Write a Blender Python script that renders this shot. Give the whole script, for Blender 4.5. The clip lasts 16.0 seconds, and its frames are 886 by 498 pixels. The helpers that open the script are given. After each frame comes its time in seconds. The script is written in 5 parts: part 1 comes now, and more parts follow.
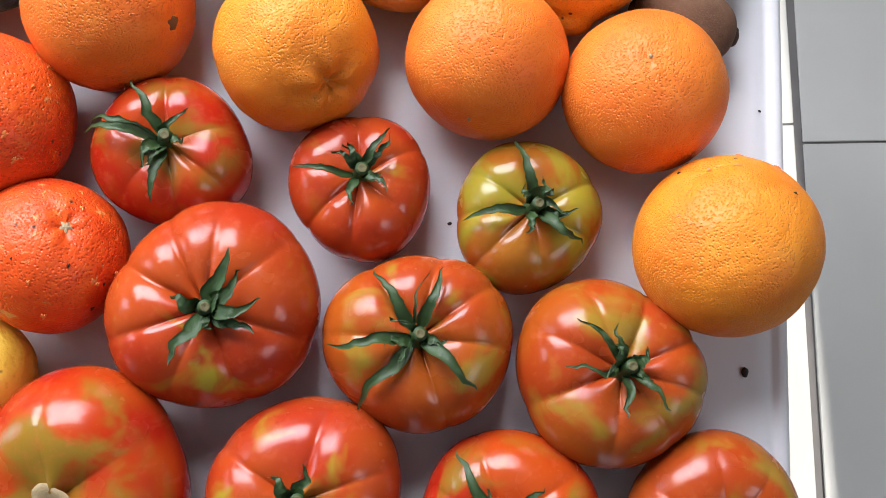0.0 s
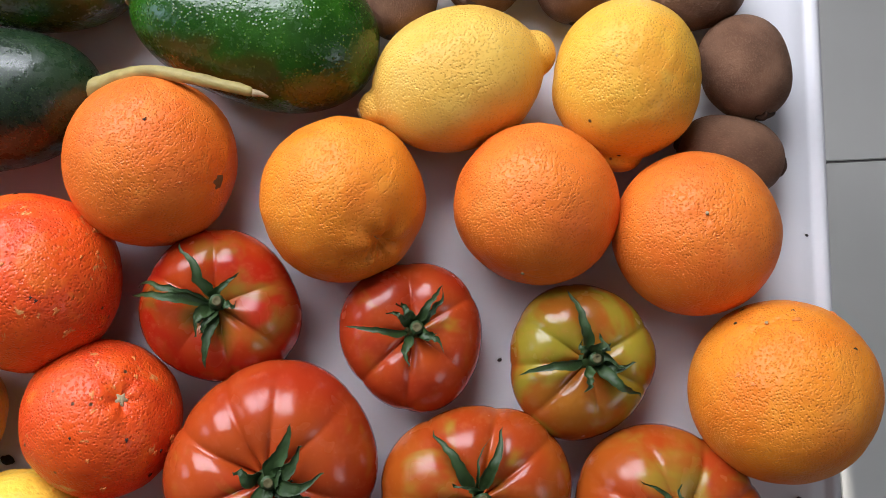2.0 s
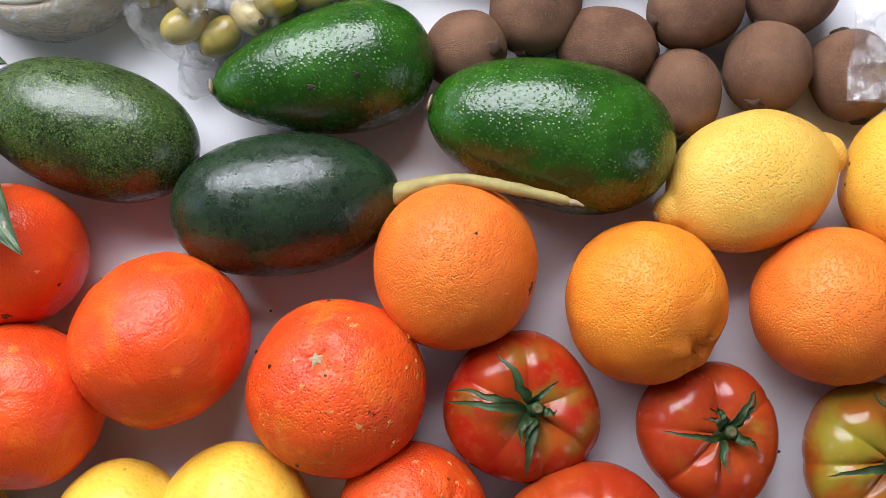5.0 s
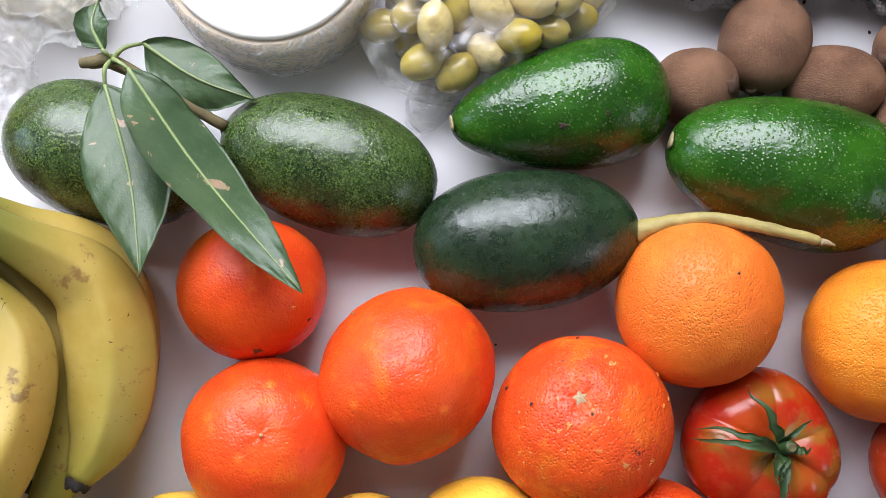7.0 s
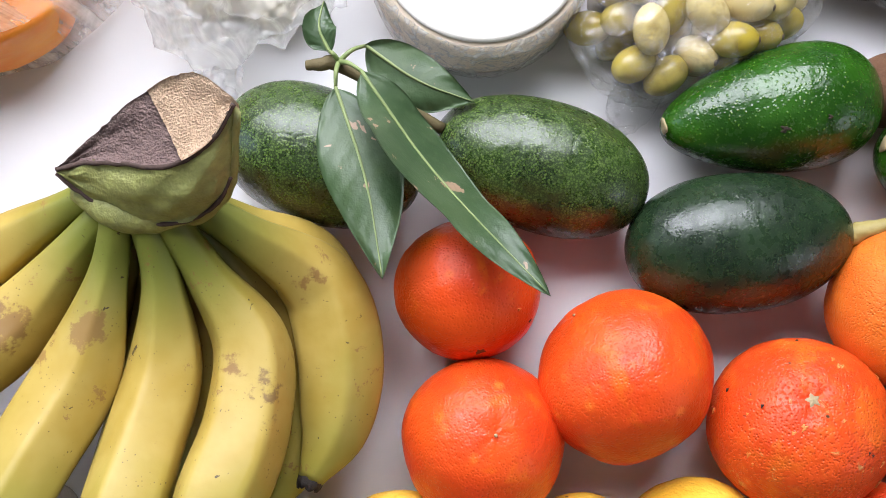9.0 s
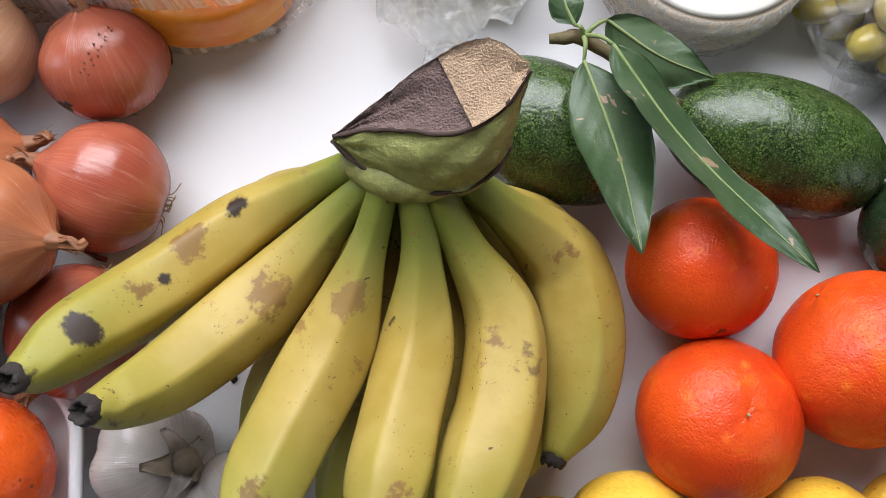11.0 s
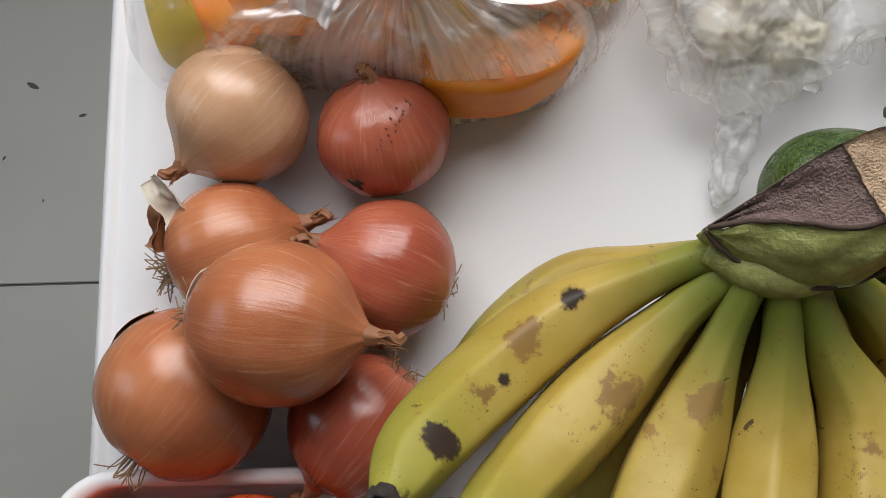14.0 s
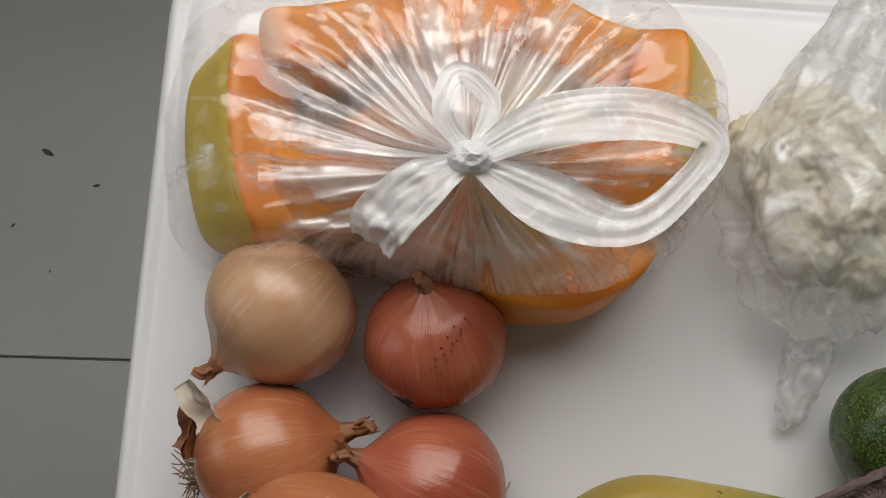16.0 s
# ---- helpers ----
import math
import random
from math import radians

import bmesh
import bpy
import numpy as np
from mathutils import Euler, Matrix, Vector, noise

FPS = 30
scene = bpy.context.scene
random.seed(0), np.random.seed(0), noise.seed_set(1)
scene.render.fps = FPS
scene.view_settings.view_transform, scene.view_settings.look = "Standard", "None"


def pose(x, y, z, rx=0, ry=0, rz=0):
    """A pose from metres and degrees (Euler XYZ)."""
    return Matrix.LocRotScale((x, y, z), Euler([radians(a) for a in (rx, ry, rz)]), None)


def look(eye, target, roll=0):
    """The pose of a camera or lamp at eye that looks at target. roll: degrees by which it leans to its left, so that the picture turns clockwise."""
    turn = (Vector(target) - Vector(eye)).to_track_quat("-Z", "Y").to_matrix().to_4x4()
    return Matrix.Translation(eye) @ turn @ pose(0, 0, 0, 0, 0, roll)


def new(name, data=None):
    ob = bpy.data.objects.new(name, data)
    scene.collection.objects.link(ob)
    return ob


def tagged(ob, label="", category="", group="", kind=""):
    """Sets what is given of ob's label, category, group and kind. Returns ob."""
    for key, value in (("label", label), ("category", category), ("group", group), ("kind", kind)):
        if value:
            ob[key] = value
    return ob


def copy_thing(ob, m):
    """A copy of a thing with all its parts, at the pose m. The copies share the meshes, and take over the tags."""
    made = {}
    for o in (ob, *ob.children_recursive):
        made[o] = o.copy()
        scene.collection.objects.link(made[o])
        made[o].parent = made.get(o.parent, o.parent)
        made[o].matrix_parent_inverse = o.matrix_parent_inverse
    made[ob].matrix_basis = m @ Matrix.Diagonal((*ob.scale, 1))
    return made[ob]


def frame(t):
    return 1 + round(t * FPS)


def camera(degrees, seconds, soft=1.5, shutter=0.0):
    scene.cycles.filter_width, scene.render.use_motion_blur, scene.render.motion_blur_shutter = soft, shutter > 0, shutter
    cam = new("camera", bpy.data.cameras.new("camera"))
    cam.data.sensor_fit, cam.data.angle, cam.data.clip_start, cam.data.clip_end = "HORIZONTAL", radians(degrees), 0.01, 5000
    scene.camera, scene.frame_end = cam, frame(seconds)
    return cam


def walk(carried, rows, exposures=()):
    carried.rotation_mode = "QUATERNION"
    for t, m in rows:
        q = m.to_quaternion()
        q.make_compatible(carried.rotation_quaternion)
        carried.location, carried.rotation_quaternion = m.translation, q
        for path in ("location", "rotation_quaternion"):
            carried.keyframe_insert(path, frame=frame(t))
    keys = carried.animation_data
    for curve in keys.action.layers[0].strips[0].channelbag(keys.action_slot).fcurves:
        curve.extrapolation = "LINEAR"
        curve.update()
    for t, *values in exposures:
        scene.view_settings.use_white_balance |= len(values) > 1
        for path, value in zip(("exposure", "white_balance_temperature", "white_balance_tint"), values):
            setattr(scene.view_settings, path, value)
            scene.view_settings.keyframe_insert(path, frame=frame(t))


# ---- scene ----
cam = camera(49.9, 16.0, soft=0.75)
PATH = [
    (0, (0.129, -0.115, 0.49), (0.116, 0.136, -1.494), -6.3),
    (0.5, (0.125, -0.089, 0.492), (0.107, 0.129, -1.496), -7.7),
    (1, (0.132, -0.065, 0.495), (0.117, 0.135, -1.495), -7.6),
    (1.5, (0.123, -0.039, 0.496), (0.123, 0.141, -1.495), -4.6),
    (2, (0.106, -0.023, 0.497), (0.106, 0.15, -1.495), -5.2),
    (2.5, (0.086, -0.012, 0.502), (0.089, 0.147, -1.492), -4.2),
    (3, (0.061, -0.004, 0.5), (0.077, 0.146, -1.494), 0.5),
    (3.5, (0.035, 0.007, 0.497), (0.064, 0.146, -1.498), 6.7),
    (3.7, (0.02, 0.012, 0.497), (0.06, 0.153, -1.497), 10.7),
    (5.8, (-0.076, 0.055, 0.513), (-0.037, 0.227, -1.48), 7.1),
    (6, (-0.086, 0.056, 0.513), (-0.05, 0.233, -1.479), 6.2),
    (6.5, (-0.129, 0.065, 0.506), (-0.078, 0.235, -1.486), 10.8),
    (7, (-0.164, 0.069, 0.51), (-0.122, 0.243, -1.482), 8.4),
    (7.5, (-0.188, 0.071, 0.512), (-0.16, 0.249, -1.48), 3.8),
    (8, (-0.204, 0.07, 0.511), (-0.198, 0.259, -1.48), -3.4),
    (8.2, (-0.22, 0.081, 0.515), (-0.186, 0.232, -1.479), 7.5),
    (10.3, (-0.327, 0.083, 0.507), (-0.298, 0.259, -1.485), 4.8),
    (10.5, (-0.34, 0.083, 0.507), (-0.321, 0.253, -1.486), 1.7),
    (11, (-0.374, 0.078, 0.507), (-0.386, 0.247, -1.486), -8.1),
    (11.5, (-0.414, 0.079, 0.501), (-0.431, 0.246, -1.492), -9.7),
    (12, (-0.444, 0.077, 0.498), (-0.458, 0.266, -1.493), -7.4),
    (12.5, (-0.478, 0.078, 0.497), (-0.487, 0.295, -1.491), -4.3),
    (13, (-0.501, 0.084, 0.49), (-0.517, 0.301, -1.499), -6.5),
    (13.5, (-0.512, 0.099, 0.477), (-0.531, 0.32, -1.51), -8.5),
    (14, (-0.515, 0.118, 0.477), (-0.531, 0.348, -1.51), -8.1),
    (14.5, (-0.52, 0.139, 0.476), (-0.538, 0.38, -1.51), -7.3),
    (15, (-0.523, 0.16, 0.466), (-0.535, 0.416, -1.518), -4.4),
    (15.5, (-0.53, 0.184, 0.464), (-0.543, 0.454, -1.518), -3.9),
    (16, (-0.538, 0.205, 0.459), (-0.542, 0.496, -1.52), -1.6),
]
walk(cam, [(t, look(eye, target, roll)) for t, eye, target, roll in PATH], exposures=[(0, 0.45, 6250, 12), (1.5, -0.02, 6250, 13), (3.5, -0.2, 6250, 13), (6, 0.08, 6250, 13), (8, 0.1, 6300, 13), (10.5, -0.17, 6400, 12), (12, -0.58, 6550, 10), (13.5, -0.85, 6750, 9), (14.5, -0.88, 6950, 8), (16, -1.46, 7200, 7)])

# ---- world, sun, windows' light ----
SUN_AZ, SUN_EL = -42.0, 50.0
sun_from = Vector((math.cos(radians(SUN_AZ)) * math.cos(radians(SUN_EL)), math.sin(radians(SUN_AZ)) * math.cos(radians(SUN_EL)), math.sin(radians(SUN_EL))))
world = bpy.data.worlds.new("sky")
scene.world = world
world.use_nodes = True
wn = world.node_tree
sky = wn.nodes.new("ShaderNodeTexSky")
sky.sky_type = "NISHITA"
sky.sun_disc = False
sky.sun_elevation = radians(SUN_EL)
sky.sun_rotation = radians(90 - SUN_AZ)
wn.links.new(sky.outputs[0], wn.nodes["Background"].inputs[0])
wn.nodes["Background"].inputs[1].default_value = 0.06

sun = new("sun", bpy.data.lights.new("sun", "SUN"))
sun.data.energy, sun.data.angle, sun.data.color = 4.5, radians(0.5), (1.0, 0.95, 0.88)
sun.matrix_world = look(tuple(sun_from * 6), (0, 0, 0))


def window_light(name, eye, target, w, h, watts, colour):
    ob = new(name, bpy.data.lights.new(name, "AREA"))
    ob.data.shape, ob.data.size, ob.data.size_y = "RECTANGLE", w, h
    ob.data.energy, ob.data.color = watts, colour
    ob.matrix_world = look(eye, target)
    return ob


window_light("sky_light_north", (-0.45, 0.99, 1.00), (-0.42, 0.0, 0.40), 1.5, 1.0, 58, (0.93, 0.945, 1.0))
window_light("sky_light_west", (-2.32, 0.55, 0.75), (0, 0.45, 0.3), 0.7, 0.9, 8.0, (0.62, 0.80, 1.0))
window_light("sky_light_east", (1.52, -1.0, 1.1), (0.3, -0.3, 0.1), 0.8, 0.75, 4, (0.92, 0.97, 1.0))


# ---- mesh helpers ----
def link_part(ob, parent, label=""):
    if parent is not None:
        ob.parent = parent
    if label:
        ob["label"] = label
    return ob


def mesh_of(name, verts, faces, material, smooth=True):
    me = bpy.data.meshes.new(name)
    me.from_pydata([tuple(v) for v in verts], [], faces)
    me.update()
    if material is not None:
        me.materials.append(material)
    if smooth:
        me.polygons.foreach_set("use_smooth", [True] * len(me.polygons))
    return me


def piece(name, geo, material, parent=None, label="", smooth=True, at=None):
    ob = new(name, mesh_of(name, geo[0], geo[1], material, smooth))
    if at is not None:
        ob.matrix_basis = at
    return link_part(ob, parent, label)


def part(name, bm, material, parent=None, label="", smooth=False, at=None):
    me = bpy.data.meshes.new(name)
    bm.to_mesh(me)
    bm.free()
    me.materials.append(material)
    if smooth:
        me.polygons.foreach_set("use_smooth", [True] * len(me.polygons))
    ob = new(name, me)
    if at is not None:
        ob.matrix_basis = at
    return link_part(ob, parent, label)


def thing(name, at, label, category, group="", kind=""):
    ob = new(name)
    ob.empty_display_size = 0.01
    ob.matrix_basis = at
    return tagged(ob, label, category, group, kind)


def shell(f, nu=56, nv=34):
    """Closed skin: f(angle, v) for v from 0 (top pole) to 1 (bottom pole)."""
    verts = [f(0.0, 0.0)]
    for j in range(1, nv):
        for i in range(nu):
            verts.append(f(2 * math.pi * i / nu, j / nv))
    verts.append(f(0.0, 1.0))
    faces = [(0, 1 + i, 1 + (i + 1) % nu) for i in range(nu)]
    for j in range(nv - 2):
        a, b = 1 + j * nu, 1 + (j + 1) * nu
        faces += [(a + i, b + i, b + (i + 1) % nu, a + (i + 1) % nu) for i in range(nu)]
    a, last = 1 + (nv - 2) * nu, len(verts) - 1
    faces += [(a + i, last, a + (i + 1) % nu) for i in range(nu)]
    return verts, faces


def sheet(f, nu, nv):
    verts = [f(i / nu, j / nv) for j in range(nv + 1) for i in range(nu + 1)]
    faces = [(j * (nu + 1) + i, j * (nu + 1) + i + 1, (j + 1) * (nu + 1) + i + 1, (j + 1) * (nu + 1) + i) for j in range(nv) for i in range(nu)]
    return verts, faces


def thick(geo, d):
    """Gives an open sheet a thickness d downwards."""
    v, f = geo
    n = len(v)
    edges = {}
    for q in f:
        for a, b in zip(q, q[1:] + q[:1]):
            edges[(a, b)] = edges.get((a, b), 0) + 1
    rim = [(a, b) for a, b in edges if (b, a) not in edges]
    verts = [Vector(p) for p in v] + [Vector(p) - Vector((0, 0, d)) for p in v]
    faces = list(f) + [tuple(reversed([i + n for i in q])) for q in f] + [(a + n, b + n, b, a)[::-1] for a, b in rim]
    return verts, faces


def spline(points, n):
    """Even Catmull-Rom samples of tuples of any length."""
    p = [np.array(q, float) for q in points]
    p = [2 * p[0] - p[1]] + p + [2 * p[-1] - p[-2]]
    out = []
    m = len(points) - 1
    for k in range(n + 1):
        s = min(k / n * m, m - 1e-6)
        i, u = int(s), s - int(s)
        a, b, c, d = p[i], p[i + 1], p[i + 2], p[i + 3]
        out.append(0.5 * (2 * b + (c - a) * u + (2 * a - 5 * b + 4 * c - d) * u * u + (3 * b - a - 3 * c + d) * u ** 3))
    return out


def tube(points, n=24, nu=14, section=None, up=(0, 0, 1)):
    """Swept skin along points (x, y, z, radius); section(angle, s) scales the radius."""
    path = spline(points, n)
    verts, faces = [], []
    for k, q in enumerate(path):
        a, b = path[max(k - 1, 0)], path[min(k + 1, n)]
        d = Vector((b - a)[:3]).normalized()
        side = d.cross(Vector(up)).normalized()
        top = side.cross(d)
        for i in range(nu):
            w = 2 * math.pi * i / nu
            r = max(q[3], 0.0003) * (section(w, k / n) if section else 1)
            verts.append(Vector(q[:3]) + (side * math.cos(w) + top * math.sin(w)) * r)
    for k in range(n):
        for i in range(nu):
            j = (i + 1) % nu
            faces.append((k * nu + i, k * nu + j, (k + 1) * nu + j, (k + 1) * nu + i))
    faces.append(tuple(range(nu))[::-1])
    faces.append(tuple(n * nu + i for i in range(nu)))
    return verts, faces


def joined(*geos):
    verts, faces = [], []
    for v, f in geos:
        n = len(verts)
        verts += list(v)
        faces += [tuple(i + n for i in q) for q in f]
    return verts, faces


def turned(profile, n=72, wob=0.0, seed=0.0):
    verts, faces = [], []
    for k, (r, z) in enumerate(profile):
        for i in range(n):
            a = 2 * math.pi * i / n
            q = r * (1 + wob * nz(math.cos(a) * 6, math.sin(a) * 6, z * 90 + seed))
            verts.append((q * math.cos(a), q * math.sin(a), z + wob * 0.02 * nz(a * 2, r * 80, seed)))
    for k in range(len(profile) - 1):
        for i in range(n):
            j = (i + 1) % n
            faces.append((k * n + i, k * n + j, (k + 1) * n + j, (k + 1) * n + i))
    faces.append(tuple(range(n))[::-1])
    faces.append(tuple((len(profile) - 1) * n + i for i in range(n)))
    return verts, faces


def box_bm(x0, x1, y0, y1, z0, z1, bevel=0.0, segs=2):
    bm = bmesh.new()
    bmesh.ops.create_cube(bm, size=1, matrix=Matrix.LocRotScale(((x0 + x1) / 2, (y0 + y1) / 2, (z0 + z1) / 2), None, (x1 - x0, y1 - y0, z1 - z0)))
    if bevel:
        bmesh.ops.bevel(bm, geom=bm.edges[:], offset=bevel, segments=segs, affect="EDGES", profile=0.5)
    return bm


def aim(centre, way, twist=0.0):
    """Pose at centre whose z axis points along way."""
    q = Vector((0, 0, 1)).rotation_difference(Vector(way).normalized())
    return Matrix.Translation(centre) @ q.to_matrix().to_4x4() @ pose(0, 0, 0, 0, 0, twist)


def nz(x, y, z, s=1.0):
    return noise.noise(Vector((x, y, z)) * s)


# ---- materials ----
class Mat:
    """Small builder for node materials in object space."""

    def __init__(self, name, rough=0.5, **more):
        self.m = bpy.data.materials.new(name)
        self.m.use_nodes = True
        self.t = self.m.node_tree
        self.b = self.t.nodes["Principled BSDF"]
        self.b.inputs["Roughness"].default_value = rough
        for k, v in more.items():
            self.b.inputs[k.replace("_", " ")].default_value = v
        self.co = self.t.nodes.new("ShaderNodeTexCoord").outputs["Object"]
        info = self.t.nodes.new("ShaderNodeObjectInfo")
        self.rand = info.outputs["Random"]
        shift = self.math("MULTIPLY", self.rand, 7.3)
        add = self.t.nodes.new("ShaderNodeVectorMath")
        add.operation = "ADD"
        self.t.links.new(self.co, add.inputs[0])
        self.t.links.new(shift, add.inputs[1])
        self.own = add.outputs[0]

    def put(self, value, socket):
        if isinstance(value, bpy.types.NodeSocket):
            self.t.links.new(value, socket)
        elif isinstance(value, (tuple, list)) and len(value) == 3 and socket.type == "RGBA":
            socket.default_value = (*value, 1)
        else:
            socket.default_value = value

    def math(self, op, a, b=0.0, clamp=False):
        n = self.t.nodes.new("ShaderNodeMath")
        n.operation, n.use_clamp = op, clamp
        self.put(a, n.inputs[0])
        self.put(b, n.inputs[1])
        return n.outputs[0]

    def stretch(self, v, scale):
        n = self.t.nodes.new("ShaderNodeMapping")
        self.put(v, n.inputs["Vector"])
        n.inputs["Scale"].default_value = scale
        return n.outputs[0]

    def noise(self, scale, detail=3.0, rough=0.55, v=None, warp=0.0):
        n = self.t.nodes.new("ShaderNodeTexNoise")
        self.put(self.own if v is None else v, n.inputs["Vector"])
        n.inputs["Scale"].default_value = scale
        n.inputs["Detail"].default_value = detail
        n.inputs["Roughness"].default_value = rough
        n.inputs["Distortion"].default_value = warp
        return n.outputs[0]

    def cells(self, scale, v=None, feature="F1", jitter=1.0):
        n = self.t.nodes.new("ShaderNodeTexVoronoi")
        n.feature = feature
        self.put(self.own if v is None else v, n.inputs["Vector"])
        n.inputs["Scale"].default_value = scale
        n.inputs["Randomness"].default_value = jitter
        return n.outputs["Distance"]

    def axis(self, which):
        n = self.t.nodes.new("ShaderNodeSeparateXYZ")
        self.put(self.co, n.inputs[0])
        return n.outputs[which]

    def spot(self, place, radius, soft, ragged=0.006, scale=120.0):
        """1 inside a ragged spot round a place, 0 outside."""
        n = self.t.nodes.new("ShaderNodeVectorMath")
        n.operation = "DISTANCE"
        self.put(self.co, n.inputs[0])
        n.inputs[1].default_value = place
        d = self.math("ADD", n.outputs["Value"], self.math("MULTIPLY", self.math("SUBTRACT", self.noise(scale, 4, 0.65), 0.5), ragged * 2))
        return self.step(d, radius - soft, radius + soft, 1, 0)

    def step(self, v, lo, hi, a=0.0, b=1.0):
        n = self.t.nodes.new("ShaderNodeMapRange")
        n.interpolation_type = "SMOOTHSTEP"
        for k, x in zip(("Value", "From Min", "From Max", "To Min", "To Max"), (v, lo, hi, a, b)):
            self.put(x, n.inputs[k])
        return n.outputs[0]

    def mix(self, fac, a, b, how="MIX"):
        n = self.t.nodes.new("ShaderNodeMix")
        n.data_type, n.blend_type = "RGBA", how
        self.put(fac, n.inputs["Factor"])
        self.put(a, n.inputs["A"] if n.inputs["A"].type == "RGBA" else n.inputs[6])
        self.put(b, n.inputs["B"] if n.inputs["B"].type == "RGBA" else n.inputs[7])
        return n.outputs[2]

    def colour(self, c):
        self.put(c, self.b.inputs["Base Color"])
        return self

    def rough(self, v):
        self.put(v, self.b.inputs["Roughness"])
        return self

    def bump(self, h, strength=0.3, dist=0.001, after=None):
        n = self.t.nodes.new("ShaderNodeBump")
        n.inputs["Strength"].default_value = strength
        n.inputs["Distance"].default_value = dist
        self.put(h, n.inputs["Height"])
        if after is not None:
            self.put(after, n.inputs["Normal"])
        self.put(n.outputs[0], self.b.inputs["Normal"])
        return n.outputs[0]


def plain(name, colour, rough=0.5, vary=0.12, scale=20.0, grain=400.0, bump=0.1, dist=0.0005, **more):
    m = Mat(name, rough, **more)
    a = m.noise(scale, 4)
    b = m.noise(grain, 2)
    dark = tuple(c * (1 - vary) for c in colour)
    light = tuple(min(1, c * (1 + vary * 0.6)) for c in colour)
    m.colour(m.mix(a, dark, light))
    m.bump(b, bump, dist)
    return m.m


def citrus(name, base, deep, pale, pits=760.0, pit_depth=0.24, rough=0.42, scar=0.0, blots=0.0):
    m = Mat(name, rough, Specular_IOR_Level=0.32)
    c = m.mix(m.step(m.noise(26, 3), 0.35, 0.7), base, deep)
    c = m.mix(m.step(m.noise(60, 3, 0.6, warp=0.4), 0.6, 0.78, 0, 0.55), c, pale)
    c = m.mix(m.step(m.noise(38, 4, 0.6, warp=0.7), 0.52, 0.74, 0, 0.45), c, pale)
    blot = m.math("MULTIPLY", m.step(m.math("ADD", m.cells(60), m.math("MULTIPLY", m.noise(160, 3), 0.2)), 0.12, 0.34, 1, 0), m.step(m.noise(24, 2), 0.48, 0.60, 0, blots))
    c = m.mix(blot, c, tuple(min(1, x * 1.3 + 0.02) for x in pale))
    dots = m.cells(pits)
    c = m.mix(m.step(dots, 0.05, 0.4, 0.42, 0.0), c, tuple(x * 0.75 for x in deep))
    if scar:
        s = m.step(m.noise(95, 5, 0.7, warp=0.8), 0.60, 0.68, 0, scar)
        c = m.mix(s, c, (0.62, 0.36, 0.12))
        sp = m.step(m.cells(110), 0.06, 0.15, 1, 0)
        sp = m.math("MULTIPLY", sp, m.step(m.noise(40, 1), 0.46, 0.54))
        c = m.mix(sp, c, (0.09, 0.04, 0.015))
    m.colour(c)
    m.rough(m.step(m.noise(120, 2), 0.3, 0.7, rough - 0.05, rough + 0.1))
    first = m.bump(m.step(dots, 0.0, 0.55), pit_depth * 2.2, 0.0011)
    first = m.bump(m.noise(330, 3, 0.6), 1.3 * pit_depth, 0.0010, first)
    m.bump(m.noise(75, 4, 0.6), 0.45, 0.0034, first)
    return m.m


def tomato_skin(name, red, orange, green, amount, shoulder):
    m = Mat(name, 0.27, Specular_IOR_Level=0.42)
    c = m.mix(m.step(m.noise(22, 2), 0.35, 0.68), red, orange)
    g = m.step(m.noise(34, 3, 0.5, warp=0.5), 0.62 - amount, 0.80 - amount)
    top = m.step(m.axis(2), shoulder, shoulder + 0.018)
    c = m.mix(m.math("MULTIPLY", g, m.math("MULTIPLY", top, 0.85)), c, green)
    streak = m.noise(1, 3, v=m.stretch(m.own, (210, 210, 30)))
    c = m.mix(m.step(streak, 0.5, 0.75, 0, 0.25), c, tuple(min(1, x * 1.25 + 0.03) for x in orange))
    c = m.mix(m.step(m.cells(420), 0.0, 0.09, 0.3, 0), c, (0.75, 0.5, 0.2))
    m.colour(c)
    m.bump(m.noise(60, 3, 0.55), 0.16, 0.003, m.bump(m.noise(300, 2), 0.06, 0.0004))
    m.rough(m.step(m.noise(45, 3), 0.3, 0.7, 0.16, 0.29))
    return m.m


def avocado_skin(name, green, dark, fleck, brown, size, rough, bumps, fleck_amount, wide=0.27):
    m = Mat(name, rough, Specular_IOR_Level=0.55)
    d = m.cells(size)
    e = m.cells(size * 1.9)
    c = m.mix(m.step(m.noise(34, 3), 0.35, 0.7), dark, green)
    c = m.mix(m.math("MULTIPLY", m.step(d, wide * 0.5, wide, 1, 0), m.step(m.noise(90, 2), 0.25, 0.6, fleck_amount * 0.5, fleck_amount)), c, fleck)
    c = m.mix(m.step(e, wide * 0.4, wide, fleck_amount * 0.5, 0), c, fleck)
    low = m.step(m.math("ADD", m.axis(1), m.math("MULTIPLY", m.noise(30, 3), 0.02)), -0.012, -0.004, 1, 0)
    c = m.mix(m.math("MULTIPLY", low, m.step(m.noise(40, 2), 0.4, 0.62, 0, 0.75)), c, brown)
    m.colour(c)
    first = m.bump(m.step(d, 0.05, 0.45, 1, 0), bumps, 0.0008)
    first = m.bump(m.noise(260, 2), 0.25, 0.0010, first)
    m.bump(m.noise(80, 3, 0.5), 0.3, 0.0026, first)
    m.rough(m.step(m.noise(200, 2), 0.3, 0.7, rough - 0.05, rough + 0.08))
    return m.m


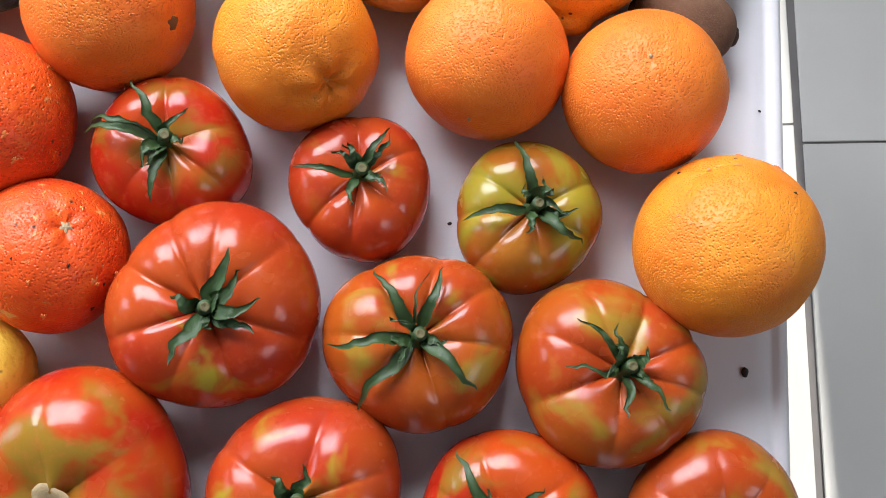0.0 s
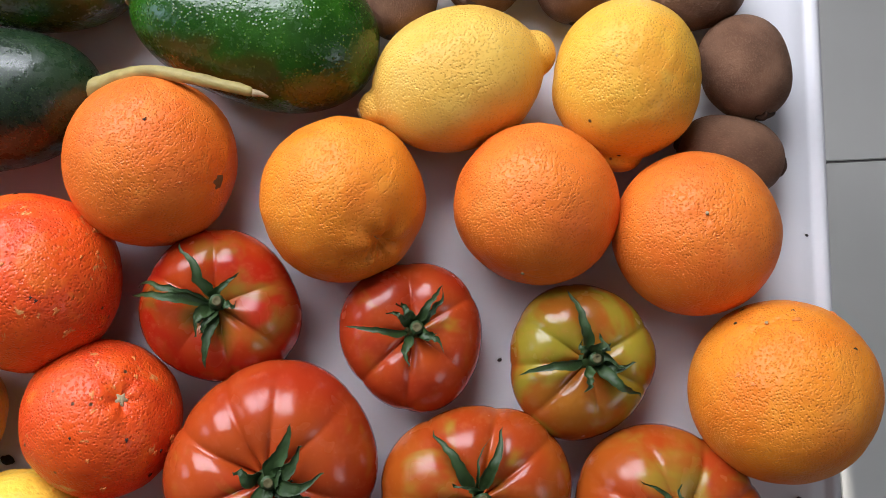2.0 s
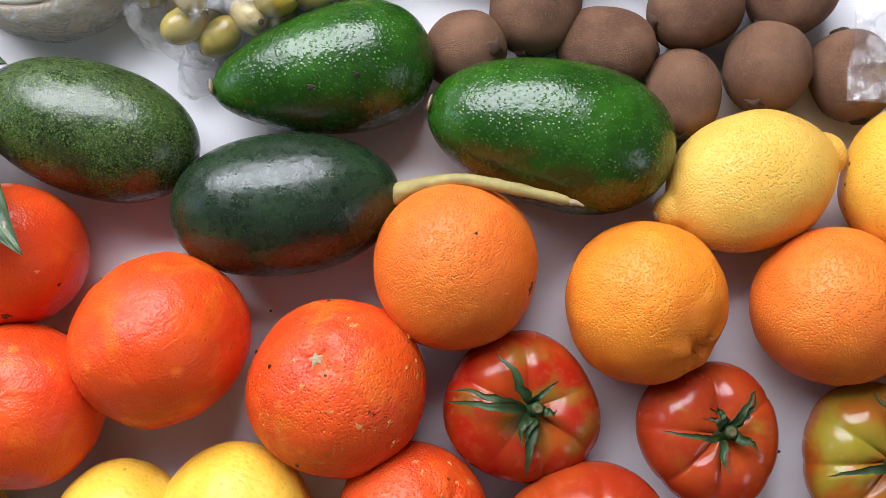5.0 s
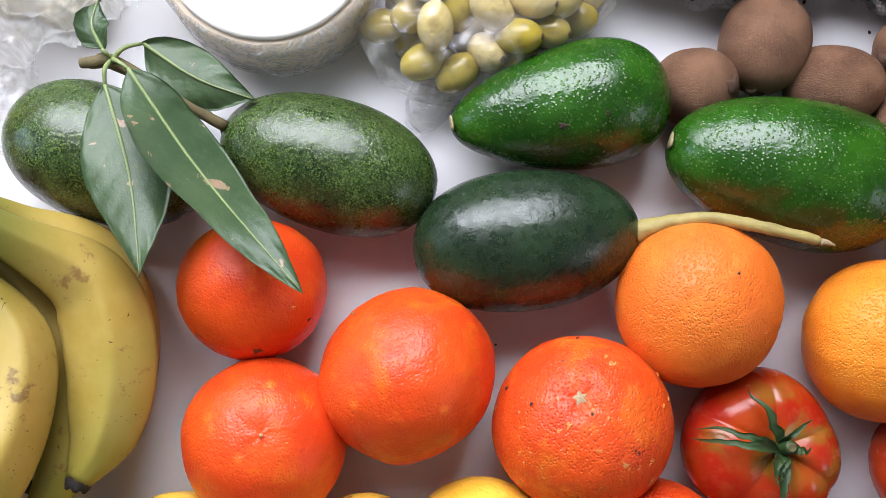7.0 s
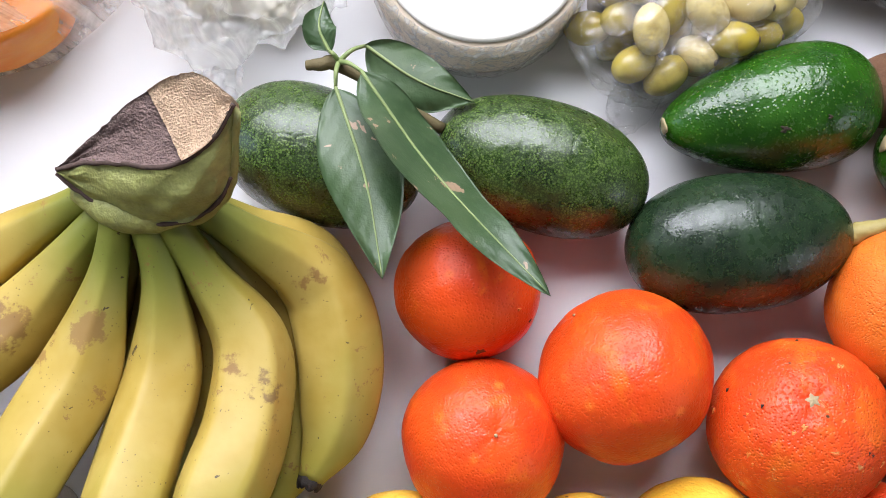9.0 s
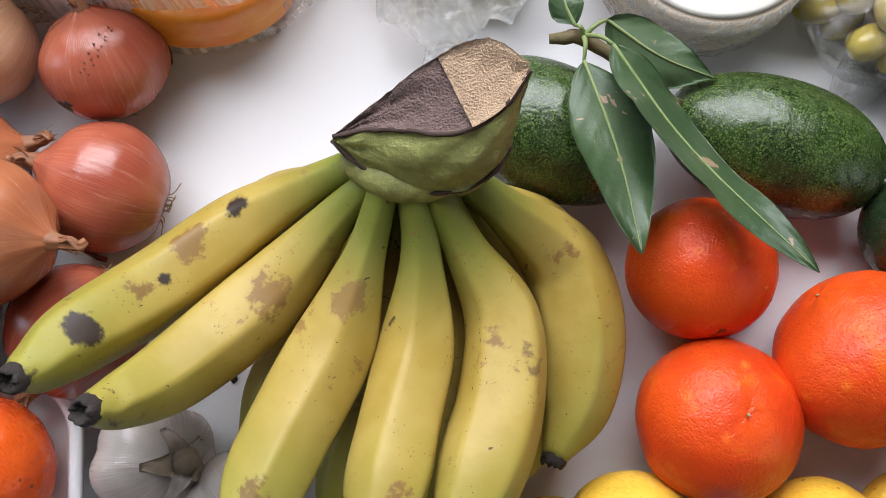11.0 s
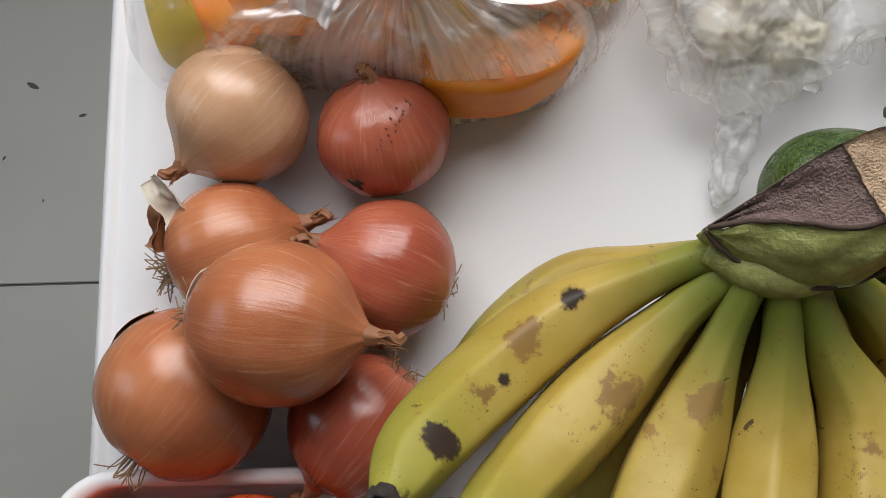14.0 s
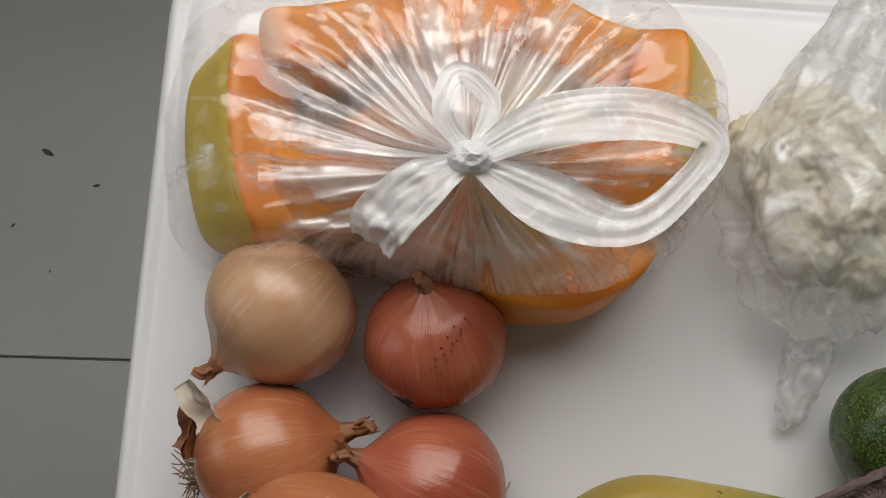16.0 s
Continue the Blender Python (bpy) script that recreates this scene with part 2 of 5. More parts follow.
ORANGE = citrus("orange_peel", (0.80, 0.200, 0.022), (0.75, 0.145, 0.015), (0.84, 0.28, 0.040))
ORANGE_PALE = citrus("pale_orange_peel", (0.81, 0.260, 0.018), (0.77, 0.195, 0.013), (0.85, 0.35, 0.045))
MANDARIN = citrus("mandarin_peel", (0.76, 0.085, 0.010), (0.68, 0.052, 0.008), (0.82, 0.18, 0.010), 640, 0.12, 0.33, 0.0, 0.5)
MANDARIN_WORN = citrus("worn_mandarin_peel", (0.74, 0.085, 0.010), (0.66, 0.052, 0.008), (0.80, 0.19, 0.015), 640, 0.20, 0.36, 0.7, 0.5)
LEMON = citrus("lemon_peel", (0.78, 0.485, 0.090), (0.74, 0.41, 0.06), (0.80, 0.55, 0.15), 700, 0.24, 0.38)
LEMON_RIPE = citrus("ripe_lemon_peel", (0.82, 0.45, 0.05), (0.80, 0.34, 0.03), (0.84, 0.54, 0.09), 700, 0.22, 0.38, 0.2)
QUINCE = citrus("quince_skin", (0.80, 0.52, 0.06), (0.76, 0.42, 0.035), (0.82, 0.60, 0.13), 300, 0.08, 0.38, 0.12)
TOMATO_RED = tomato_skin("red_tomato_skin", (0.36, 0.014, 0.005), (0.42, 0.055, 0.006), (0.22, 0.15, 0.016), 0.19, 0.006)
TOMATO_PINK = tomato_skin("pink_red_tomato_skin", (0.36, 0.030, 0.008), (0.40, 0.060, 0.009), (0.32, 0.30, 0.025), 0.05, 0.008)
TOMATO_TURNING = tomato_skin("turning_tomato_skin", (0.35, 0.044, 0.007), (0.36, 0.080, 0.008), (0.30, 0.20, 0.022), 0.13, 0.0)
TOMATO_GREENISH = tomato_skin("greenish_tomato_skin", (0.31, 0.066, 0.008), (0.31, 0.112, 0.010), (0.26, 0.23, 0.02), 0.22, -0.006)
AVO_BRIGHT = avocado_skin("bright_avocado_skin", (0.024, 0.098, 0.006), (0.010, 0.050, 0.003), (0.15, 0.25, 0.035), (0.060, 0.034, 0.005), 500, 0.21, 0.30, 0.8, 0.23)
AVO_DARK = avocado_skin("dark_avocado_skin", (0.014, 0.033, 0.013), (0.006, 0.016, 0.007), (0.055, 0.088, 0.033), (0.022, 0.013, 0.006), 850, 0.27, 0.12, 0.5, 0.42)
AVO_DULL = avocado_skin("dull_avocado_skin", (0.019, 0.043, 0.008), (0.006, 0.017, 0.004), (0.100, 0.155, 0.035), (0.028, 0.018, 0.006), 800, 0.27, 0.16, 0.9, 0.55)
WHITE_PLASTIC = plain("white_plastic", (0.80, 0.79, 0.80), 0.32, 0.03, 6, 900, 0.04)
# Unseen walls and ceiling: grey chosen to cut the room's bounce light.
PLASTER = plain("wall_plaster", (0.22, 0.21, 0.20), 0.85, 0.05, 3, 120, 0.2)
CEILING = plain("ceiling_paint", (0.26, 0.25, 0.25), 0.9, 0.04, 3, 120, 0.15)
TILE = plain("floor_tile_glaze", (0.56, 0.55, 0.505), 0.28, 0.1, 5, 160, 0.05)
GROUT = plain("grout", (0.16, 0.15, 0.14), 0.9, 0.2, 30, 300, 0.3)
FRAME = plain("window_frame_paint", (0.75, 0.75, 0.74), 0.4, 0.04)
STEM_GREEN = plain("tomato_stem_green", (0.028, 0.062, 0.013), 0.55, 0.7, 140, 900, 0.4)
STEM_CUT = plain("cut_stem_end", (0.11, 0.095, 0.035), 0.8, 0.5, 300, 900, 0.5)
STEM_DRY = plain("dry_stem", (0.38, 0.29, 0.16), 0.8, 0.4, 200, 900, 0.5)
SCAR = plain("stem_scar", (0.16, 0.08, 0.03), 0.85, 0.5, 300, 900, 0.5)

# ---- the room ----
FLOOR_Z = -0.74
TURN = -2.5


X0, X1, Y0, Y1, TOP = -2.3, 1.5, -3.2, 0.98, 1.86
tagged(part("floor", box_bm(X0, X1, Y0, Y1, FLOOR_Z - 0.1, FLOOR_Z - 0.004), GROUT), "pale ceramic tiled floor with dark grout", "floor", kind="structure")
tagged(part("ceiling", box_bm(X0, X1, Y0, Y1, TOP, TOP + 0.12), CEILING), "unseen grey plaster ceiling, toned down to limit bounce light", "ceiling", kind="structure")


def wall(name, along, place, out, lo, hi, hole):
    """A wall 0.14 thick with one opening (a0, a1, z0, z1)."""
    a0, a1, z0, z1 = hole
    bm = bmesh.new()
    for p0, p1, q0, q1 in ((lo, a0, FLOOR_Z, TOP), (a1, hi, FLOOR_Z, TOP), (a0, a1, FLOOR_Z, z0), (a0, a1, z1, TOP)):
        if p1 - p0 < 1e-4 or q1 - q0 < 1e-4:
            continue
        t0, t1 = sorted((place, place + out))
        c = ((p0 + p1) / 2, (t0 + t1) / 2) if along == "x" else ((t0 + t1) / 2, (p0 + p1) / 2)
        s = (p1 - p0, t1 - t0) if along == "x" else (t1 - t0, p1 - p0)
        bmesh.ops.create_cube(bm, size=1, matrix=Matrix.LocRotScale((*c, (q0 + q1) / 2), None, (*s, q1 - q0)))
    return tagged(part(name, bm, PLASTER), "unseen grey plaster wall, toned down to limit bounce light", "wall", kind="structure")


wall("wall_north", "x", Y1, 0.14, X0, X1, (-1.2, 0.3, 0.50, 1.50))
wall("wall_south", "x", Y0, -0.14, X0, X1, (X1, X1, TOP, TOP))
wall("wall_west", "y", X0, -0.14, Y0, Y1, (0.2, 0.9, 0.3, 1.2))
wall("wall_east", "y", X1, 0.14, Y0, Y1, (-1.4, -0.40, 0.715, 1.5))


def window_frame(name, along, place, a0, a1, z0, z1, mullions):
    w = thing(name, pose(0, 0, 0), "white painted window frame in the wall", "window", kind="structure")
    bars = [(a0, a1, z0, z0 + 0.04), (a0, a1, z1 - 0.04, z1), (a0, a0 + 0.04, z0 + 0.04, z1 - 0.04), (a1 - 0.04, a1, z0 + 0.04, z1 - 0.04)]
    for m in mullions:
        bars.append((m - 0.02, m + 0.02, z0 + 0.04, z1 - 0.04))
    for p0, p1, q0, q1 in bars:
        t0, t1 = place - 0.02, place + 0.02
        bm = box_bm(p0, p1, t0, t1, q0, q1, 0.004) if along == "x" else box_bm(t0, t1, p0, p1, q0, q1, 0.004)
        part("window_bar", bm, FRAME, w)


window_frame("window_1", "x", Y1 + 0.09, -1.2, 0.3, 0.50, 1.50, (-0.45,))
window_frame("window_2", "y", X0 - 0.09, 0.2, 0.9, 0.3, 1.2, (0.55,))


TILE_W = 0.6
tile_bm = box_bm(0.0015, TILE_W - 0.0015, 0.0015, TILE_W - 0.0015, -0.004, 0.0, 0.0012, 1)
tile_me = bpy.data.meshes.new("tile")
tile_bm.to_mesh(tile_me)
tile_bm.free()
tile_me.materials.append(TILE)
TILES = []
for i in range(-5, 4):
    for j in range(-7, 3):
        spot = pose(0, 0, FLOOR_Z, 0, 0, TURN) @ pose(i * TILE_W + (-0.015 if i < 1 else -0.007), j * TILE_W + (0.205 if i < 1 else 0.179), 0)
        if X0 - 0.7 < spot.translation.x < X1 + 0.1 and Y0 - 0.7 < spot.translation.y < Y1 + 0.1:
            TILES.append(spot)


# ---- the table ----
def rounded(hx, hy, r, n=8):
    pts = []
    for cx, cy, a0 in ((hx - r, hy - r, 0), (-hx + r, hy - r, 90), (-hx + r, -hy + r, 180), (hx - r, -hy + r, 270)):
        for k in range(n + 1):
            a = radians(a0 + 90 * k / n)
            pts.append((cx + r * math.cos(a), cy + r * math.sin(a)))
    return pts


def layered(loops, cap=True):
    n = len(loops[0])
    verts = [p for loop in loops for p in loop]
    faces = []
    for k in range(len(loops) - 1):
        for i in range(n):
            j = (i + 1) % n
            faces.append((k * n + i, (k + 1) * n + i, (k + 1) * n + j, k * n + j))
    if cap:
        faces.append(tuple(range(n)))
        faces.append(tuple(len(verts) - n + i for i in range(n))[::-1])
    return verts, faces


TABLE = pose(-0.2, 0.0, 0, 0, 0, -4.6)
HX, HY = 0.508, 0.388
table = thing("table", TABLE, "white moulded plastic table with a rounded rim", "table")
loops = []
for inset, z in ((0.02, 0.0), (0.0135, -0.0003), (0.0115, -0.0022), (0.009, -0.0024), (0.007, -0.0008), (0.004, -0.001), (0.001, -0.004), (0.0, -0.009), (0.0, -0.034), (0.004, -0.034), (0.004, -0.012)):
    loops.append([(x, y, z) for x, y in rounded(HX - inset, HY - inset, 0.03 - inset * 0.6)])
piece("tabletop", layered(loops), WHITE_PLASTIC, table)
for sx in (-1, 1):
    for sy in (-1, 1):
        leg = [(0, 0, -0.0125, 0.026), (0, 0, -0.3, 0.023), (0.012 * sx, 0.012 * sy, FLOOR_Z, 0.017)]
        piece("leg", tube(leg, 6, 16, up=(0, 1, 0)), WHITE_PLASTIC, table, at=pose(sx * (HX - 0.06), sy * (HY - 0.06), 0))


# ---- round fruit ----
def citrus_body(r, flat, seed, dent=0.0, lumps=0.02, neck=0.0):
    s = Vector((seed * 3.1, seed * 1.7, seed))

    def f(a, v):
        p = math.pi * v
        d = Vector((math.sin(p) * math.cos(a), math.sin(p) * math.sin(a), math.cos(p)))
        k = 1 + lumps * noise.noise(d * 1.6 + s) + lumps * 0.3 * noise.noise(d * 4.5 + s)
        k -= dent * math.exp(-(p / 0.16) ** 2) + dent * 0.35 * math.exp(-(p / 0.5) ** 2) * (0.5 + 0.5 * math.cos(5 * a + seed))
        k -= 0.03 * math.exp(-((math.pi - p) / 0.2) ** 2)
        k += neck * math.exp(-(p / 0.45) ** 2)
        return (d.x * r * k, d.y * r * k, d.z * r * flat * k)
    return shell(f, 64, 40)


def fruit(name, centre, r, flat, way, skin, label, category, group, seed, dent=0.05, lumps=0.02, stem="button", neck=0.0):
    ob = thing(name, aim(centre, way, seed * 40), label, category, group)
    piece("peel", citrus_body(r, flat, seed, dent, lumps, neck), skin, ob)
    top = r * flat * (1 - dent - dent * 0.2 + neck)
    if stem == "button":
        def g(a, v):
            q = 0.0034 * (1 + 0.25 * math.cos(5 * a)) * math.sin(math.pi * min(v * 0.9, 0.9))
            return (q * math.cos(a), q * math.sin(a), top + 0.0016 * math.cos(math.pi * v))
        piece("stem_button", shell(g, 20, 8), STEM_DRY, ob, "dry pale stem button")
    elif stem == "dot":
        piece("blossom_scar", shell(lambda a, v: (0.0009 * math.sin(math.pi * v) * math.cos(a), 0.0009 * math.sin(math.pi * v) * math.sin(a), top + 0.0010 + 0.0005 * math.cos(math.pi * v)), 12, 6), STEM_DRY, ob, "tiny pale blossom scar")
    elif stem == "hole":
        def g(a, v):
            q = 0.0042 * (1 + 0.15 * math.cos(3 * a)) * (0.55 + 0.45 * math.sin(math.pi * v))
            return (q * math.cos(a) * min(1, v * 6) * min(1, (1 - v) * 6), q * math.sin(a) * min(1, v * 6) * min(1, (1 - v) * 6), top + 0.0008 - 0.003 * v)
        piece("navel", shell(g, 20, 8), SCAR, ob, "dark brown sunken navel")
    return ob


OR, MA, QU = "oranges on the table", "mandarins on the table", "quinces on the table"
fruit("orange", (-0.031, 0.072, 0.0403), 0.0418, 0.97, (0.034, -0.015, 0.012), ORANGE, "orange with a dark sunken navel on white table", "orange", OR, 1, 0.03, 0.02, "hole")
fruit("orange", (0.060, 0.045, 0.0392), 0.0402, 0.98, (0.018, -0.025, 0.019), ORANGE_PALE, "pale orange with puckered stem end beside tomatoes", "orange", OR, 2, 0.19, 0.035)
fruit("orange", (0.153, 0.034, 0.0385), 0.0397, 0.98, (-0.010, -0.030, 0.014), ORANGE, "smooth bright orange on the white table", "orange", OR, 3, 0.03, 0.025, "dot")
fruit("orange", (0.228, 0.013, 0.0385), 0.0398, 0.98, (-0.004, 0.006, 0.04), ORANGE, "deep orange with pitted peel near the table edge", "orange", OR, 4, 0.02, 0.02, "dot")
fruit("orange", (0.2595, -0.065, 0.0425), 0.0437, 0.98, (-0.01, 0.03, 0.02), ORANGE_PALE, "large pale orange at the table edge", "orange", OR, 5, 0.05, 0.02, "dot")
fruit("mandarin", (-0.094, 0.019, 0.0405), 0.0438, 0.93, (-0.006, 0.018, 0.042), MANDARIN_WORN, "worn red-orange mandarin with speckled scars", "mandarin", MA, 6, 0.06, 0.03)
fruit("mandarin", (-0.064, -0.049, 0.035), 0.038, 0.92, (0.020, 0.010, 0.028), MANDARIN_WORN, "scarred red mandarin with pale stem scar", "mandarin", MA, 7, 0.09, 0.03)
fruit("mandarin", (-0.177, 0.050, 0.0406), 0.0440, 0.93, (-0.022, 0.030, 0.01), MANDARIN, "large smooth red-orange mandarin", "mandarin", MA, 8, 0.04, 0.035, "dot", 0.03)
fruit("mandarin", (-0.250, 0.099, 0.0345), 0.0370, 0.95, (0.002, -0.026, 0.014), MANDARIN, "red-orange mandarin under an avocado leaf", "mandarin", MA, 9, 0.02, 0.025, "hole")
fruit("mandarin", (-0.249, 0.025, 0.0361), 0.0402, 0.92, (0.005, 0.006, 0.04), MANDARIN, "flattened red-orange mandarin beside the bananas", "mandarin", MA, 10, 0.03, 0.03, "dot")
fruit("quince", (-0.150, -0.040, 0.0340), 0.0374, 0.93, (-0.014, 0.004, 0.035), QUINCE, "yellow quince with puckered dry blossom end", "quince", QU, 11, 0.14, 0.04)
fruit("quince", (-0.205, -0.040, 0.031), 0.034, 0.93, (-0.3, -0.6, 1), QUINCE, "yellow quince between mandarins", "quince", QU, 12, 0.1, 0.04)
fruit("quince", (-0.296, -0.030, 0.031), 0.034, 0.93, (0.4, -0.6, 1), QUINCE, "yellow quince beside the banana tips", "quince", QU, 13, 0.1, 0.04)
fruit("quince", (-0.336, -0.034, 0.026), 0.028, 0.93, (0.2, -0.8, 0.6), QUINCE, "small yellow quince under the banana tips", "quince", QU, 14, 0.1, 0.04)
fruit("quince", (-0.108, -0.104, 0.031), 0.034, 0.93, (-0.5, -0.5, 1), QUINCE, "yellow quince beside a big tomato", "quince", QU, 15, 0.1, 0.04)


# ---- tomatoes ----
def tomato_form(r, flat, lobes, seed, groove):
    def radius(a, p):
        w = a * lobes / 2 + 0.7 * math.sin(a + seed) + 0.35 * math.sin(2 * a + seed * 2.3)
        ridge = ((math.sqrt(math.cos(w) ** 2 + 0.010) - 0.1) / 0.905) ** 0.5
        deep = groove * (0.66 + 0.34 * math.cos(2 * a + seed * 1.9)) * (0.20 + 0.95 * math.exp(-(p / 0.95) ** 2) + 0.3 * math.exp(-((math.pi - p) / 0.8) ** 2)) + groove * 0.22 * math.exp(-(p / 0.7) ** 2)
        big = 1 + 0.035 * math.cos(2 * a + seed * 1.3) + 0.03 * math.cos(3 * a + seed * 2.1)
        return r * big * (1 - deep * (1 - ridge))

    def f(a, v):
        p = math.pi * v
        k = radius(a, p)
        s = math.sin(p) ** 0.88 if 0 < v < 1 else 0.0
        z = flat * k * math.cos(p) - 0.24 * r * flat * math.exp(-(p / 0.42) ** 2)
        return (k * s * math.cos(a), k * s * math.sin(a), z)
    return f


def sepal_strip(f, a, length, width, lift, curl, seed):
    """A pointed sepal that starts at the stem and follows the skin outwards."""
    def over(rho, side):
        lo, hi = 0.0, 0.5
        for _ in range(16):
            mid = (lo + hi) / 2
            x, y, z = f(a, mid)
            lo, hi = (mid, hi) if math.hypot(x, y) < rho else (lo, mid)
        return f(a, lo)[2]

    def g(u, v):
        rho = 0.002 + length * v
        w = width * (0.25 + 0.75 * min(1, v * 5)) * (1 - v) ** 0.75 * (u - 0.5) * 2
        bend = curl * v * v * length + 0.0075 * v * nz(v * 2.5, seed * 3.1, 0.4) + 0.0015 * nz(v * 7, seed, 6)
        z = over(rho, 0) + 0.0018 + lift * math.sin(math.pi * min(v * 1.15, 1)) + abs(u - 0.5) * 0.0022 * (1 - v) + 0.0026 * abs(nz(v * 5, u * 1.5, seed)) + lift * 0.4 * v + 0.016 * max(0.0, v - 0.55) * (0.8 + 2 * nz(seed * 5, 2, 1))
        return (rho * math.cos(a) - (w + bend) * math.sin(a), rho * math.sin(a) + (w + bend) * math.cos(a), z)
    return thick(sheet(g, 4, 14), 0.0007)


def tomato(centre, r, flat, lobes, seed, skin, label, sepals, way=(0, 0, 1), groove=0.16, stemless=False):
    ob = thing("tomato", aim(centre, way), label, "tomato", "ribbed tomatoes on the table")
    f = tomato_form(r, flat, lobes, seed, groove * 1.25)
    piece("skin", shell(f, 168, 52), skin, ob)
    z0 = f(0, 0)[2]
    if stemless:
        def g(a, v):
            q = 0.0085 * (1 + 0.12 * math.cos(3 * a) + 0.1 * nz(math.cos(a) * 2, math.sin(a) * 2, 3)) * math.sin(math.pi * v)
            return (q * math.cos(a), q * math.sin(a), z0 + 0.0035 + 0.0018 * math.cos(math.pi * v) - 0.0026 * math.exp(-(v / 0.2) ** 2))
        piece("stem_scar", shell(g, 28, 12), SCAR_PALE, ob, "pale corky stem scar")
        return ob
    for k, (deg, length, width, curl) in enumerate(sepals):
        piece("sepal", sepal_strip(f, radians(deg), length * 1.08, width * 0.98, 0.0045 + 0.0022 * (k % 3), curl, seed + k), STEM_GREEN, ob)
    rng = random.Random(int(seed * 31))
    for k in range(4):
        piece("sepal", sepal_strip(f, rng.uniform(0, 6.283), rng.uniform(0.008, 0.014), 0.0032, 0.006, rng.uniform(-0.8, 0.8), seed * 2 + k), STEM_GREEN, ob)
    piece("stem", tube([(0, 0, z0 - 0.002, 0.0052), (0.0003, 0, z0 + 0.002, 0.0036), (0.0012, 0.0008, z0 + 0.006, 0.0030), (0.002, 0.001, z0 + 0.0095, 0.0033)], 8, 12, up=(0, 1, 0)), STEM_GREEN, ob)

    def ring(a, v):
        q = 0.0023 * math.sin(math.pi * v)
        return (0.002 + q * math.cos(a), 0.001 + q * math.sin(a), z0 + 0.0098 + 0.0007 * math.cos(math.pi * v) - 0.0009 * math.exp(-(v / 0.2) ** 2))
    piece("stem_end", shell(ring, 14, 8), STEM_CUT, ob, "dark dry cut stem end")
    return ob


SCAR_PALE = plain("tomato_scar_cork", (0.33, 0.24, 0.12), 0.85, 0.45, 260, 900, 0.6)
tomato((-0.005, -0.001, 0.0285), 0.0385, 0.76, 6, 1.0, TOMATO_RED, "red tomato with olive streaks and long sepals",
       [(105, 0.028, 0.0035, 0.1), (158, 0.034, 0.003, 0.05), (171, 0.036, 0.0032, -0.1), (262, 0.026, 0.0036, 0.1), (210, 0.012, 0.004, 0.6)], (0.005, 0.001, 0.05), 0.082)
tomato((0.087, -0.023, 0.0262), 0.0362, 0.74, 6, 2.0, TOMATO_PINK, "small pinkish red tomato with a green streak",
       [(38, 0.020, 0.0026, 0.2), (62, 0.021, 0.0026, -0.3), (190, 0.026, 0.0024, -0.2), (245, 0.014, 0.003, 0.2), (140, 0.012, 0.002, 0)], (0.003, 0.004, 0.05), 0.116)
tomato((0.168, -0.043, 0.0268), 0.0370, 0.74, 7, 3.0, TOMATO_GREENISH, "greenish brown unripe ribbed tomato",
       [(98, 0.030, 0.0035, 0.0), (186, 0.029, 0.0032, 0.15), (312, 0.024, 0.0036, 0.1), (335, 0.016, 0.004, 0.3), (250, 0.012, 0.003, 0), (62, 0.010, 0.004, 0.2)], (0.003, 0.001, 0.05), 0.102)
tomato((0.016, -0.079, 0.0365), 0.0500, 0.74, 8, 4.0, TOMATO_PINK, "large ribbed red tomato with one green shoulder",
       [(60, 0.026, 0.005, 0.2), (25, 0.020, 0.005, 0.3), (350, 0.022, 0.0045, 0.3), (325, 0.022, 0.004, 0.2), (237, 0.024, 0.0045, 0.0), (150, 0.012, 0.005, 0.2)], (0.004, -0.006, 0.06), 0.102)
tomato((0.112, -0.101, 0.0325), 0.0443, 0.74, 7, 5.0, TOMATO_TURNING, "orange-red ribbed tomato with star calyx",
       [(118, 0.033, 0.004, 0.0), (70, 0.030, 0.0038, -0.1), (183, 0.036, 0.0036, 0.0), (226, 0.040, 0.0042, 0.0), (318, 0.032, 0.004, 0.0), (100, 0.024, 0.001, -0.5)], (0.0, 0.002, 0.05), 0.136)
tomato((0.201, -0.121, 0.0325), 0.0450, 0.74, 8, 6.0, TOMATO_TURNING, "brownish orange ribbed tomato with dry calyx",
       [(125, 0.027, 0.0022, 0.1), (98, 0.017, 0.002, 0.1), (190, 0.024, 0.002, -0.3), (268, 0.018, 0.003, 0.0), (330, 0.020, 0.0026, -0.4), (30, 0.010, 0.004, 0.2)], (0.006, 0.003, 0.06), 0.088)
tomato((-0.047, -0.157, 0.0400), 0.0510, 0.80, 5, 7.0, TOMATO_RED, "big red tomato with yellow-green streaks and bare scar", [], (-0.004, -0.008, 0.05), 0.048, True)
tomato((0.055, -0.170, 0.0345), 0.0465, 0.75, 7, 8.0, TOMATO_PINK, "orange-red ribbed tomato with green calyx",
       [(60, 0.014, 0.004, 0.2), (120, 0.012, 0.004, 0.2), (200, 0.024, 0.004, 0), (290, 0.026, 0.004, 0), (340, 0.02, 0.004, 0)], (0, 0.002, 0.05), 0.102)
tomato((0.149, -0.185, 0.0305), 0.0415, 0.74, 6, 9.0, TOMATO_RED, "red ribbed tomato with a pointed sepal",
       [(125, 0.034, 0.004, 0), (40, 0.02, 0.004, 0), (220, 0.03, 0.004, 0), (310, 0.03, 0.004, 0)], (-0.004, 0.002, 0.05), 0.095)
